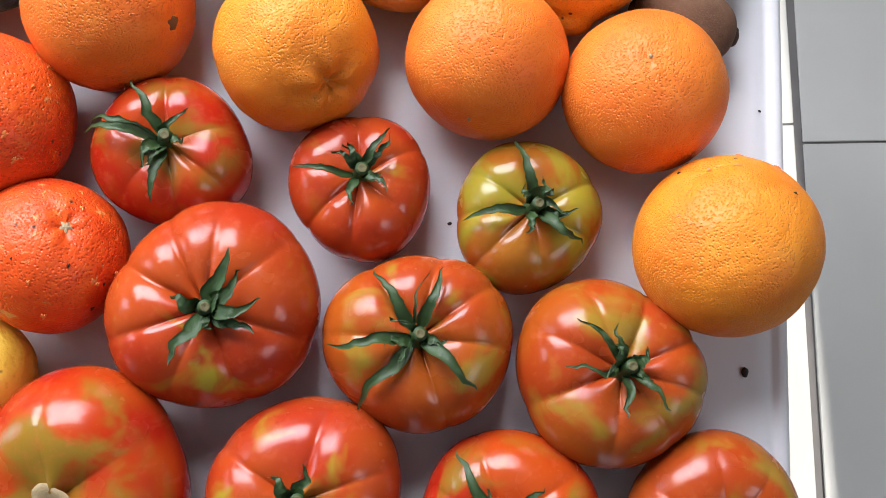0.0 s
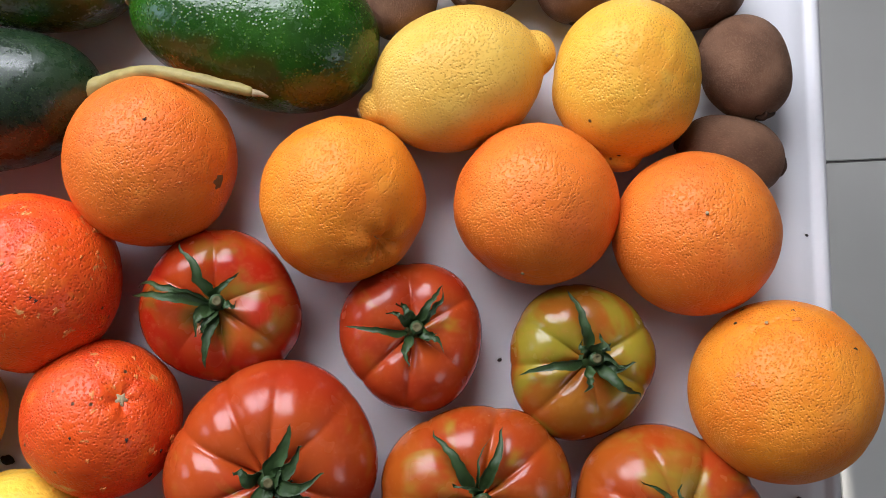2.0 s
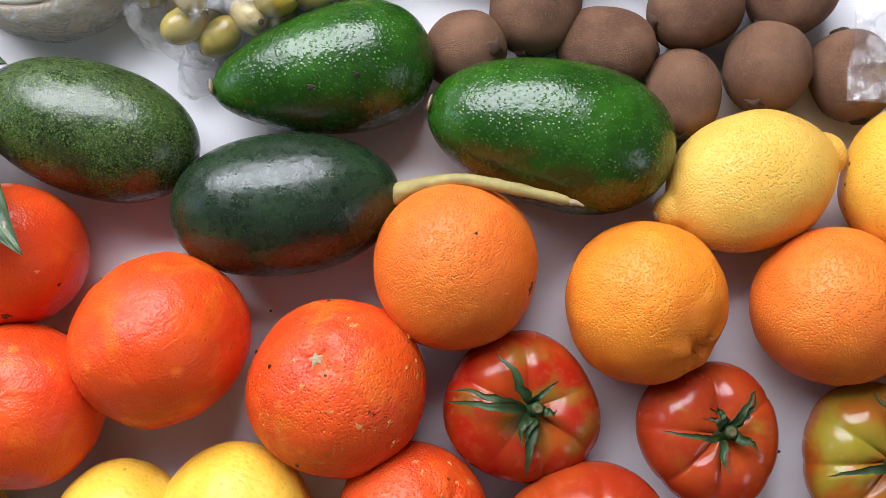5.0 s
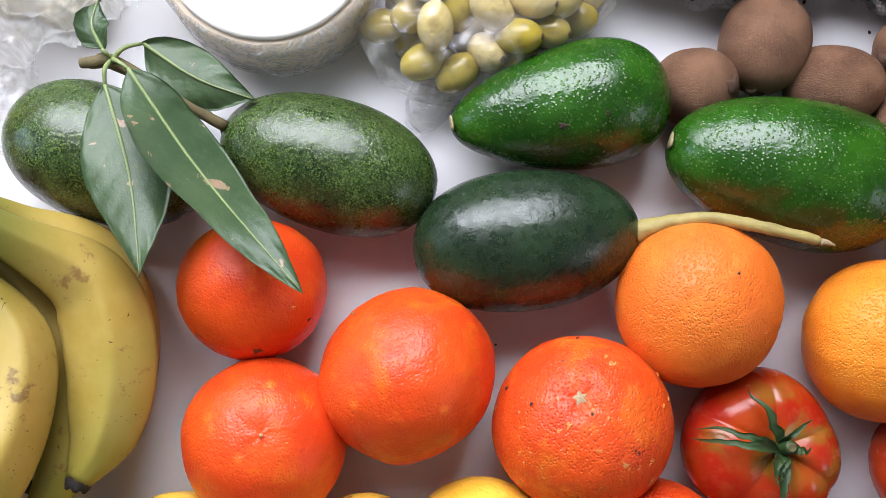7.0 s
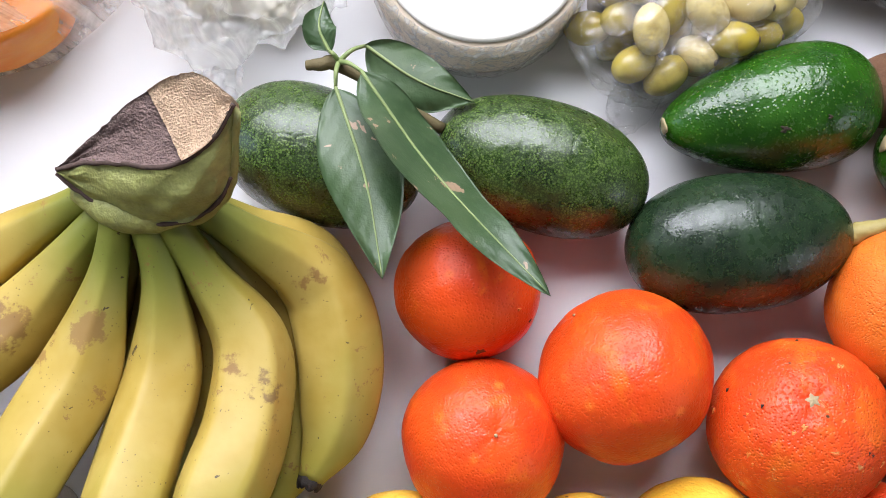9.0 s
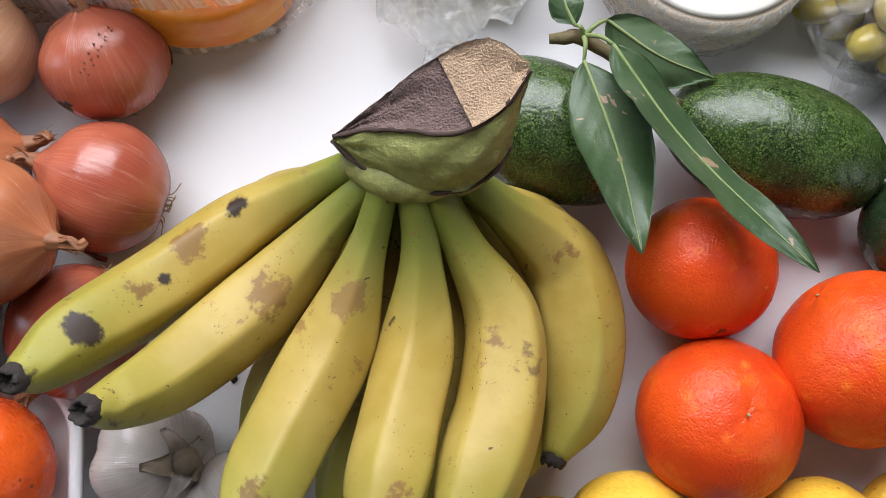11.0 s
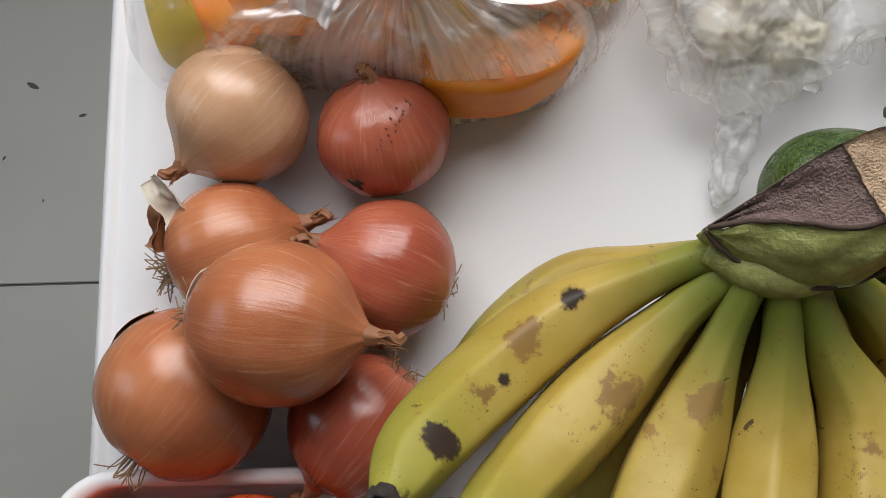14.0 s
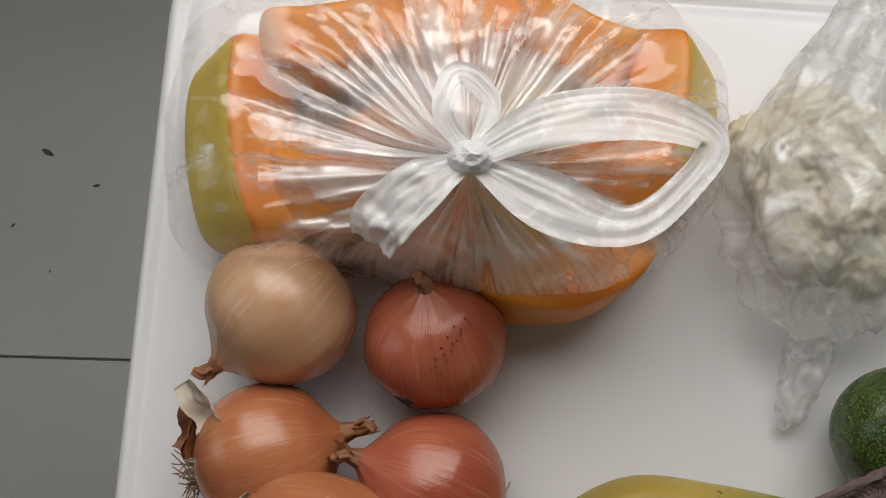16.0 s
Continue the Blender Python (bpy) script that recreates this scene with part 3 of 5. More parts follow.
tomato((0.246, -0.189, 0.0285), 0.0395, 0.72, 6, 10.0, TOMATO_TURNING, "smooth orange tomato at the table edge",
       [(200, 0.02, 0.004, 0), (280, 0.02, 0.004, 0), (330, 0.02, 0.004, 0)], (0.002, -0.01, 0.05), 0.054)


# ---- avocados and lemons ----
def long_body(half, r, taper, seed, lumps=0.02, tall=0.96, power=2.0, nu=64, nv=44):
    def f(a, v):
        s = -math.cos(math.pi * v)
        rad = r * (max(0.0, 1 - abs(s) ** power)) ** (1 / power) * (1 + taper * s) / (1 + 0.35 * abs(taper))
        k = 1 + lumps * nz(s * 1.5, math.cos(a) * 1.3 + seed, math.sin(a) * 1.3)
        return (half * s, rad * k * math.cos(a), rad * k * math.sin(a) * tall)
    return shell(f, nu, nv)


def avocado(centre, half, r, yaw, taper, skin, label, seed, pitch=0.0, scar=True):
    ob = thing("avocado", pose(*centre, 0, pitch, yaw), label, "avocado", "avocados on the table")
    piece("skin", long_body(half, r, taper, seed, 0.025, 0.97, 2.15), skin, ob)
    if scar:
        e = -1 if taper > 0 else 1
        def g(a, v):
            q = 0.0042 * math.sin(math.pi * v) * (1 + 0.2 * math.cos(3 * a))
            return (e * (half * 0.992 + 0.001 * math.cos(math.pi * v)), q * math.cos(a), q * math.sin(a) + 0.006)
        piece("stem_scar", shell(g, 16, 8), STEM_DRY, ob, "pale dry stem scar")
    else:
        piece("blossom_scar", shell(lambda a, v: (half * 0.996 * (1 if taper < 0 else -1) + 0.0006 * math.cos(math.pi * v), 0.002 * math.sin(math.pi * v) * math.cos(a), 0.004 + 0.002 * math.sin(math.pi * v) * math.sin(a)), 12, 6), SCAR, ob, "small dark blossom scar")
    return ob


AVO_STALK = plain("avocado_stalk_skin", (0.36, 0.29, 0.09), 0.6, 0.6, 120, 700, 0.4)
av = avocado((-0.112, 0.111, 0.0350), 0.0570, 0.0362, 1.0, -0.06, AVO_DARK, "dark green avocado with a long pale stalk", 1, 0, False)
piece("stalk", tube([(0.052, -0.003, 0.006, 0.0062), (0.060, -0.001, 0.009, 0.0048), (0.072, 0.000, 0.015, 0.0038), (0.088, -0.001, 0.022, 0.0032), (0.110, -0.008, 0.026, 0.0029), (0.132, -0.016, 0.027, 0.0026), (0.1365, -0.018, 0.027, 0.0012)], 60, 14, lambda w, s: 1 + 0.16 * nz(math.cos(w), math.sin(w), s * 18) + 0.10 * math.exp(-((s - 0.35) / 0.02) ** 2) + 0.12 * math.exp(-((s - 0.62) / 0.015) ** 2)), AVO_STALK, av, "yellowish green cut stalk")
piece("stalk_tip", tube([(0.1360, -0.0178, 0.027, 0.0019), (0.139, -0.0185, 0.027, 0.0014), (0.143, -0.0205, 0.0268, 0.0005)], 6, 8), STEM_DRY, av, "dry pinkish stalk tip")
avocado((0.023, 0.134, 0.0372), 0.0626, 0.0388, -18.1, 0.14, AVO_BRIGHT, "glossy bright green speckled avocado with torn stem end", 2)
avocado((-0.088, 0.177, 0.0325), 0.0565, 0.0345, 4.6, 0.30, AVO_BRIGHT, "glossy green pear-shaped avocado leaning on olive bag", 3)
avocado((-0.2075, 0.159, 0.0322), 0.0562, 0.0340, -22.4, 0.04, AVO_DULL, "dull green avocado on a leafy twig", 4, 0, False)
avocado((-0.318, 0.173, 0.0332), 0.0524, 0.0350, -23.6, -0.05, AVO_DULL, "dull green avocado behind the leaves", 5, 0, False)


def lemon(centre, half, r, yaw, skin, label, seed, pitch=0.0, stem_nip=0.009):
    ob = thing("lemon", pose(*centre, 0, pitch, yaw), label, "lemon", "lemons on the table")

    def f(a, v):
        s = -math.cos(math.pi * v)
        x = half * s
        reach_s = 0.82 if s > 0 or stem_nip > 0.005 else 0.97
        core = max(0.0, 1 - (abs(s) / reach_s) ** 2.2) ** 0.5 * r if abs(s) < reach_s else 0.0
        tip = 0.0115 if s > 0 else stem_nip
        nip = tip * math.sqrt(max(0.0, 1 - ((abs(s) - 0.80) / 0.2) ** 2)) if abs(s) > 0.6 else 0.0
        rad = (core ** 3 + nip ** 3) ** (1 / 3)
        k = 1 + 0.03 * nz(s * 1.8, math.cos(a) * 1.4 + seed, math.sin(a) * 1.4) + 0.012 * nz(s * 6, math.cos(a) * 5 + seed, math.sin(a) * 5)
        return (x, rad * k * math.cos(a), rad * k * math.sin(a) * 0.98)
    piece("peel", shell(f, 64, 60), skin, ob)

    def g(a, v):
        q = 0.0028 * math.sin(math.pi * v)
        return (-half * 1.0 + 0.0008 * math.cos(math.pi * v), q * math.cos(a), q * math.sin(a))
    piece("stem_button", shell(g, 12, 6), STEM_DRY, ob)
    return ob


lemon((0.1205, 0.100, 0.0350), 0.0510, 0.0350, 14.0, LEMON, "pale yellow lemon with a pointed nipple", 1)
lemon((0.203, 0.0895, 0.0362), 0.0430, 0.0360, -100.0, LEMON_RIPE, "deep yellow lemon with small dents", 2, 14, 0.004)

# ---- kiwis ----
m = Mat("kiwi_fuzz", 0.62, Specular_IOR_Level=0.28)
c = m.mix(m.step(m.noise(45, 4), 0.3, 0.7), (0.125, 0.058, 0.031), (0.225, 0.115, 0.064))
fz = m.noise(1, 3, 0.7, v=m.stretch(m.own, (700, 1400, 1400)))
c = m.mix(m.step(fz, 0.50, 0.7, 0, 0.5), c, (0.30, 0.17, 0.10))
c = m.mix(m.step(m.noise(70, 3), 0.68, 0.75, 0, 0.5), c, (0.07, 0.035, 0.02))
m.colour(c)
m.bump(m.noise(130, 4, 0.6), 0.5, 0.002, m.bump(fz, 0.8, 0.0016))
KIWI = m.m
KIWI_END = plain("kiwi_end", (0.075, 0.038, 0.022), 0.9, 0.5, 300, 900, 0.7)


def kiwi(centre, half, r, yaw, pitch, seed, label):
    k = seed
    ob = thing("kiwi", pose(*centre, 0, pitch, yaw), label, "kiwi", "kiwis on the table")
    piece("skin", long_body(half, r, 0.03, seed, 0.05, 0.95, 2.3, 40, 28), KIWI, ob)
    for e in (-1, 1):
        def g(a, v):
            q = 0.0042 * math.sin(math.pi * v) * (1 + 0.3 * math.cos(4 * a) + 0.25 * math.cos(7 * a + k))
            return (e * half + 0.0022 * math.cos(math.pi * v), q * math.cos(a), q * math.sin(a))
        piece("stem_end" if e > 0 else "blossom_end", shell(g, 12, 6), KIWI_END, ob, "dark brown dried end")
    return ob


for k, (x, y, a, b, yaw, pitch) in enumerate([
        (-0.015, 0.185, 0.024, 0.0203, -20, -50), (0.024, 0.204, 0.0262, 0.0235, 70, 0), (0.059, 0.180, 0.0262, 0.0205, -12, 0),
        (0.096, 0.151, 0.0240, 0.0200, 80, 10), (0.108, 0.195, 0.0265, 0.0212, 15, 15), (0.141, 0.160, 0.0245, 0.0228, 60, 20),
        (0.160, 0.199, 0.0250, 0.0222, 40, 0), (0.185, 0.152, 0.0240, 0.0215, 95, 0), (0.267, 0.096, 0.0270, 0.0225, 100, 10),
        (0.255, 0.053, 0.0268, 0.0198, -20, 0), (0.246, 0.140, 0.0265, 0.0215, 10, 0)]):
    kiwi((x, y, b * 0.95 + 0.001), a, b, yaw, pitch, k * 2.7, "brown fuzzy kiwi on the white table" if k % 2 else "dark brown fuzzy kiwi in the kiwi group")


# ---- onions ----
def onion_skin(name, base, deep, light, patch):
    m = Mat(name, 0.20, Specular_IOR_Level=0.6)
    n = m.t.nodes.new("ShaderNodeMath")
    n.operation = "ARCTAN2"
    m.put(m.axis(0), n.inputs[0])
    m.put(m.axis(1), n.inputs[1])
    comb = m.t.nodes.new("ShaderNodeCombineXYZ")
    m.put(m.math("MULTIPLY", n.outputs[0], 8.0), comb.inputs[0])
    m.put(m.math("MULTIPLY", m.axis(2), 16.0), comb.inputs[1])
    m.put(m.math("MULTIPLY", m.rand, 30.0), comb.inputs[2])
    lines = m.noise(2.2, 5, 0.65, v=comb.outputs[0])
    c = m.mix(m.step(m.noise(28, 3), 0.35, 0.7), base, deep)
    c = m.mix(m.step(lines, 0.42, 0.78, 0, 0.42), c, light)
    c = m.mix(m.step(m.noise(14, 2), 0.45, 0.65, 0, 0.4), c, tuple(x * 0.8 for x in deep))
    c = m.mix(m.step(m.noise(50, 4, 0.6, warp=0.6), 0.66, 0.69, 0, 0.5), c, patch)
    m.colour(c)
    m.bump(m.noise(70, 4, 0.6), 0.2, 0.002, m.bump(lines, 0.28, 0.001))
    m.rough(m.step(lines, 0.3, 0.7, 0.13, 0.28))
    return m.m


ONION_BROWN = onion_skin("brown_onion_skin", (0.47, 0.170, 0.074), (0.39, 0.115, 0.048), (0.56, 0.29, 0.16), (0.50, 0.26, 0.14))
ONION_PALE = onion_skin("pale_onion_skin", (0.60, 0.36, 0.22), (0.52, 0.28, 0.15), (0.70, 0.49, 0.34), (0.50, 0.27, 0.11))
ONION_RED = onion_skin("reddish_onion_skin", (0.43, 0.110, 0.058), (0.34, 0.070, 0.038), (0.53, 0.22, 0.14), (0.44, 0.18, 0.11))
PEEL_DRY = plain("dry_onion_peel", (0.28, 0.115, 0.05), 0.6, 0.35, 120, 700, 0.3)
PEEL_WHITE = plain("papery_white_peel", (0.66, 0.58, 0.48), 0.6, 0.2, 120, 700, 0.3)
BLEMISH = plain("dark_blemish", (0.035, 0.02, 0.013), 0.8, 0.4, 300, 900, 0.4)
ROOTS = plain("dry_roots", (0.30, 0.19, 0.10), 0.9, 0.4, 300, 900, 0.4)


def onion(centre, r, flat, neck_way, skin, label, seed, neck=0.018, roots=26, root_len=0.010):
    ob = thing("onion", aim(centre, neck_way, seed * 70), label, "onion", "onions heaped on the table")
    h = r * flat

    def f(a, v):
        p = math.pi * v
        d = Vector((math.sin(p) * math.cos(a), math.sin(p) * math.sin(a), math.cos(p)))
        k = 1 + 0.03 * noise.noise(d * 1.5 + Vector((seed, 0, 0))) + 0.006 * math.cos(9 * a + seed)
        z = h * d.z * k
        q = r * math.sqrt(d.x ** 2 + d.y ** 2) * k
        if p < 0.62:
            u = 1 - p / 0.62
            z += u * u * neck * 0.55
            q = q * (1 - 0.42 * u) if u < 0.98 else q
        z += 0.004 * math.exp(-((math.pi - p) / 0.22) ** 2)
        return (q * math.cos(a), q * math.sin(a), z)
    piece("skin", shell(f, 64, 44), skin, ob)
    z = h + neck * 0.25
    twist = [(0, 0, z - 0.006, 0.0066), (0.0, 0.0, z + neck * 0.25, 0.0034), (0.001, 0.001, z + neck * 0.5, 0.0022), (0.003, -0.001, z + neck * 0.7, 0.0023), (0.005, 0.002, z + neck * 0.85, 0.0015)]
    rng = random.Random(int(seed * 100))
    shreds = [tube(twist, 22, 20, lambda w, s: 1 + 0.3 * math.cos(5 * w + 6 * s + seed) * min(1, s * 2), up=(0, 1, 0))]
    for k in range(9):
        a, ln = rng.uniform(0, 6.283), neck * rng.uniform(0.35, 0.9)
        ox, oy = 0.0026 * math.cos(a), 0.0026 * math.sin(a)
        wx, wy = -math.sin(a), math.cos(a)

        def shred(u, v, ox=ox, oy=oy, wx=wx, wy=wy, ln=ln, k=k):
            w = 0.0018 * (1 - v) * (u - 0.5) * 2
            out = 1 + v * 0.9 + 0.7 * v * nz(k, seed, v * 2)
            return (ox * out + wx * w, oy * out + wy * w, z + neck * 0.25 + ln * v)
        shreds.append(thick(sheet(shred, 3, 6), 0.0003))
    stalk = piece("neck", shreds[0], PEEL_DRY, ob, "dry shrivelled brown neck")
    for geo in shreds[1:]:
        piece("neck_shred", geo, PEEL_DRY, stalk)
    bits = []
    for k in range(roots):
        a, q = rng.uniform(0, 6.283), rng.uniform(0.001, 0.006)
        x, y = q * math.cos(a), q * math.sin(a)
        ln = root_len * rng.uniform(0.5, 1.3)
        bits.append(tube([(x, y, -h + 0.005, 0.0004), (x * 1.5, y * 1.5, -h - ln * 0.4 + 0.001, 0.0003), (x * 2.2 + rng.uniform(-.005, .005), y * 2.2 + rng.uniform(-.006, .006), -h - ln * 0.7, 0.00015)], 6, 5, up=(0.3, 1, 0)))
    piece("root_tuft", joined(*bits), ROOTS, ob, "tuft of dry brown roots")
    return ob


def peel_flap(ob, a0, span, p0, p1, r, h, lift, mat, seed):
    """A loose curl of dry skin that stands off the bulb."""
    def g(u, v):
        a = a0 + span * (1 - 0.75 * v) * (u - 0.5) + 0.2 * nz(v * 3, seed, 0)
        p = p0 + (p1 - p0) * v + 0.08 * nz(u * 4, seed, 2)
        k = 1.012 + lift * v * v * (0.6 + 0.8 * nz(u * 3, v * 2, seed))
        return (r * k * math.sin(p) * math.cos(a), r * k * math.sin(p) * math.sin(a), h * k * math.cos(p))
    piece("loose_peel", thick(sheet(g, 14, 8), 0.0003), mat, ob)


onion((-0.612, 0.241, 0.0318), 0.0345, 0.95, (-0.030, -0.026, 0.004), ONION_PALE, "pale golden onion beside the pumpkin bag", 1.0, 0.012, 14, 0.003)
o2 = onion((-0.543, 0.227, 0.0300), 0.0325, 0.90, (-0.004, 0.022, 0.022), ONION_RED, "reddish brown onion with a dark spot", 2.0, 0.006, 8, 0.002)
o3 = onion((-0.618, 0.177, 0.0295), 0.0320, 1.0, (0.036, 0.010, 0.002), ONION_BROWN, "brown onion with torn papery peel", 3.0, 0.016, 46, 0.010)
o4 = onion((-0.545, 0.162, 0.0305), 0.0335, 0.95, (-0.032, 0.014, 0.010), ONION_RED, "shiny red-brown onion with peeling skin", 4.0, 0.014, 14, 0.002)
o5 = onion((-0.591, 0.138, 0.0745), 0.0358, 1.05, (0.054, -0.011, 0.012), ONION_BROWN, "large golden brown onion lying on the others", 5.0, 0.016, 34, 0.008)
o6 = onion((-0.641, 0.111, 0.0375), 0.0405, 0.97, (0.02, 0.026, -0.01), ONION_BROWN, "big brown onion with split outer skin", 6.0, 0.010, 18, 0.010)
onion((-0.562, 0.090, 0.0315), 0.0345, 0.97, (-0.022, -0.024, -0.004), ONION_RED, "reddish onion under the banana tips", 7.0, 0.012, 14, 0.003)
peel_flap(o3, 2.6, 1.3, 0.6, 1.7, 0.0320, 0.0320, 0.16, PEEL_DRY, 1)
peel_flap(o3, 3.3, 0.7, 0.9, 1.9, 0.0325, 0.0325, 0.5, PEEL_WHITE, 2)


def mark(ob, place, r, material, name, label):
    """A thin ragged blemish on the skin of ob at a place in the world."""
    p = ob.matrix_basis.inverted() @ Vector(place)

    def g(a, v):
        q = r * math.sin(math.pi * v) * (1 + 0.3 * math.cos(3 * a) + 0.25 * math.cos(5 * a + 1))
        return (q * math.cos(a), q * math.sin(a) * 0.75, 0.0005 * math.cos(math.pi * v))
    piece(name, shell(g, 22, 8), material, ob, label, at=aim(p, p))


RED_SCRATCH = plain("red_scratch", (0.20, 0.045, 0.03), 0.5, 0.3, 300, 900, 0.3)
PALE_FLECK = plain("pale_peel_fleck", (0.74, 0.22, 0.045), 0.5, 0.3, 300, 900, 0.3)


def scars(ob, centre, r, flat, way, count, seed):
    """Small dark pits and pale flecks strewn over the upper side of a peel."""
    rng = random.Random(seed)
    turn = aim(centre, way)
    for k in range(count):
        a, p = rng.uniform(0, 6.283), rng.uniform(0.25, 1.45)
        d = Vector((math.sin(p) * math.cos(a), math.sin(p) * math.sin(a), math.cos(p) * flat)) * r * 0.999
        place = turn @ d
        if place.z < centre[2]:
            continue
        dark = k % 3 == 0
        mark(ob, tuple(place), rng.uniform(0.0006, 0.0013) if dark else rng.uniform(0.0008, 0.0019), BLEMISH if dark else PALE_FLECK, "dark_spot" if dark else "pale_fleck", "small dark peel pit" if dark else "pale raised peel fleck")


BROWN_SPOT = plain("brown_bruise", (0.30, 0.14, 0.03), 0.6, 0.4, 300, 900, 0.3)
scars(bpy.data.objects["mandarin"], (-0.094, 0.019, 0.0405), 0.0438, 0.93, (-0.006, 0.018, 0.042), 26, 3)
scars(bpy.data.objects["mandarin.001"], (-0.064, -0.049, 0.035), 0.038, 0.92, (0.020, 0.010, 0.028), 18, 4)
scars(bpy.data.objects["mandarin.003"], (-0.250, 0.099, 0.0345), 0.0370, 0.95, (0.002, -0.026, 0.014), 6, 5)
scars(bpy.data.objects["orange"], (-0.031, 0.072, 0.0403), 0.0418, 0.97, (0.034, -0.015, 0.012), 5, 6)
scars(bpy.data.objects["orange.004"], (0.2595, -0.065, 0.0425), 0.0437, 0.98, (-0.01, 0.03, 0.02), 14, 7)
mark(bpy.data.objects["mandarin"], (-0.1115, -0.004, 0.0710), 0.0017, BLEMISH, "dark_spot", "small dark peel scar")
mark(bpy.data.objects["mandarin"], (-0.0955, 0.012, 0.0808), 0.0009, BLEMISH, "dark_spot", "small dark peel scar")
mark(bpy.data.objects["mandarin"], (-0.1210, 0.033, 0.0710), 0.0009, BLEMISH, "dark_spot", "small dark peel scar")
mark(bpy.data.objects["quince"], (-0.1290, -0.044, 0.0632), 0.0032, BROWN_SPOT, "brown_spot", "soft brown bruise")


def paper(u, v):
    return ((u - 0.5) * 0.016 * (1 - 0.4 * v), (v - 0.5) * 0.024, 0.005 * nz(u * 2, v * 2, 6) + 0.0014 * nz(u * 8, v * 8, 2) + 0.004 * (u - 0.5) ** 2 * 4)


back = o3.matrix_basis.inverted()
piece("papery_peel", thick(sheet(paper, 14, 18), 0.0004), PEEL_WHITE, o3, "loose white papery peel", at=back @ pose(-0.643, 0.200, 0.047, 10, -25, 28))
piece("papery_peel", thick(sheet(paper, 14, 18), 0.0004), PEEL_DRY, o3, "loose brown papery peel", at=back @ pose(-0.650, 0.190, 0.036, 20, -50, -30))
mark(o2, (-0.5555, 0.2000, 0.0510), 0.0036, BLEMISH, "rot_spot", "small dark rotten spot")
peel_flap(o2, 4.6, 0.9, 1.7, 2.3, 0.0330, 0.0298, 0.15, PEEL_DRY, 4)
peel_flap(o5, 1.0, 6.2, 2.86, 2.58, 0.0362, 0.0378, 0.05, PEEL_WHITE, 8)
peel_flap(o6, 1.1, 1.8, 1.0, 1.75, 0.0410, 0.0400, 0.06, ONION_BROWN, 5)
peel_flap(o4, 5.4, 0.9, 1.0, 1.9, 0.0340, 0.0325, 0.22, ONION_RED, 9)
for k in range(16):
    mark(o2, (-0.530 - 0.0009 * k + 0.003 * math.sin(k * 2.2), 0.234 - 0.0015 * k, 0.0610), 0.0007, RED_SCRATCH, "scratch", "thin dark red scratch")

# ---- bananas ----
CROWN = Vector((-0.385, 0.150, 0.115))


def banana_skin():
    m = Mat("banana_skin", 0.46, Specular_IOR_Level=0.34)
    ln = m.t.nodes.new("ShaderNodeVectorMath")
    ln.operation = "LENGTH"
    m.put(m.co, ln.inputs[0])
    far = ln.outputs["Value"]
    c = m.mix(m.step(m.noise(35, 3), 0.3, 0.7), (0.37, 0.255, 0.045), (0.44, 0.32, 0.078))
    c = m.mix(m.step(far, 0.030, 0.085, 0.9, 0), c, (0.15, 0.19, 0.030))
    wob = m.math("ADD", far, m.math("MULTIPLY", m.noise(40, 2), 0.05))
    c = m.mix(m.step(wob, 0.125, 0.20, 0, 0.8), c, (0.26, 0.26, 0.038))
    bruise = m.step(m.noise(46, 6, 0.75, warp=0.25), 0.615, 0.66, 0, 0.7)
    c = m.mix(bruise, c, (0.24, 0.125, 0.045))
    dark = m.step(m.noise(75, 4, 0.7, warp=1.0), 0.67, 0.69, 0, 0.9)
    c = m.mix(dark, c, (0.045, 0.028, 0.016))
    for place, r, col in (((-0.103, -0.025, -0.022), 0.0085, (0.19, 0.095, 0.030)), ((-0.067, -0.052, -0.017), 0.0085, (0.19, 0.095, 0.030)), ((-0.033, -0.056, -0.017), 0.008, (0.22, 0.12, 0.04)),
                          ((0.045, -0.086, -0.012), 0.007, (0.16, 0.09, 0.04)), ((0.047, -0.099, -0.008), 0.006, (0.16, 0.09, 0.04)), ((-0.015, -0.140, 0.008), 0.007, (0.20, 0.10, 0.035)), ((0.028, -0.078, -0.017), 0.0035, (0.20, 0.10, 0.03)), ((-0.074, -0.134, 0.004), 0.006, (0.16, 0.08, 0.03)), ((-0.122, -0.046, -0.012), 0.004, (0.16, 0.08, 0.03)), ((0.064, -0.045, -0.030), 0.006, (0.24, 0.12, 0.04))):
        c = m.mix(m.math("MULTIPLY", m.spot(place, r, 0.0022, 0.014, 150.0), 0.8), c, col)
    for place, r in (((-0.082, -0.010, -0.028), 0.0048), ((-0.138, -0.061, 0.010), 0.0075), ((-0.156, -0.079, 0.024), 0.0050), ((-0.127, -0.096, 0.018), 0.0045), ((-0.112, -0.042, -0.018), 0.0030), ((-0.083, -0.146, 0.006), 0.0040)):
        c = m.mix(m.spot(place, r, 0.0012, 0.006), c, (0.035, 0.022, 0.015))
    specks = m.math("MULTIPLY", m.step(m.cells(420), 0.05, 0.2, 1, 0), m.step(m.noise(60, 3), 0.54, 0.62, 0, 0.9))
    c = m.mix(specks, c, (0.10, 0.065, 0.025))
    m.colour(c)
    first = m.bump(m.noise(1, 2, v=m.stretch(m.own, (90, 90, 90))), 0.3, 0.0015)
    m.bump(m.noise(900, 2), 0.12, 0.0003, first)
    return m.m


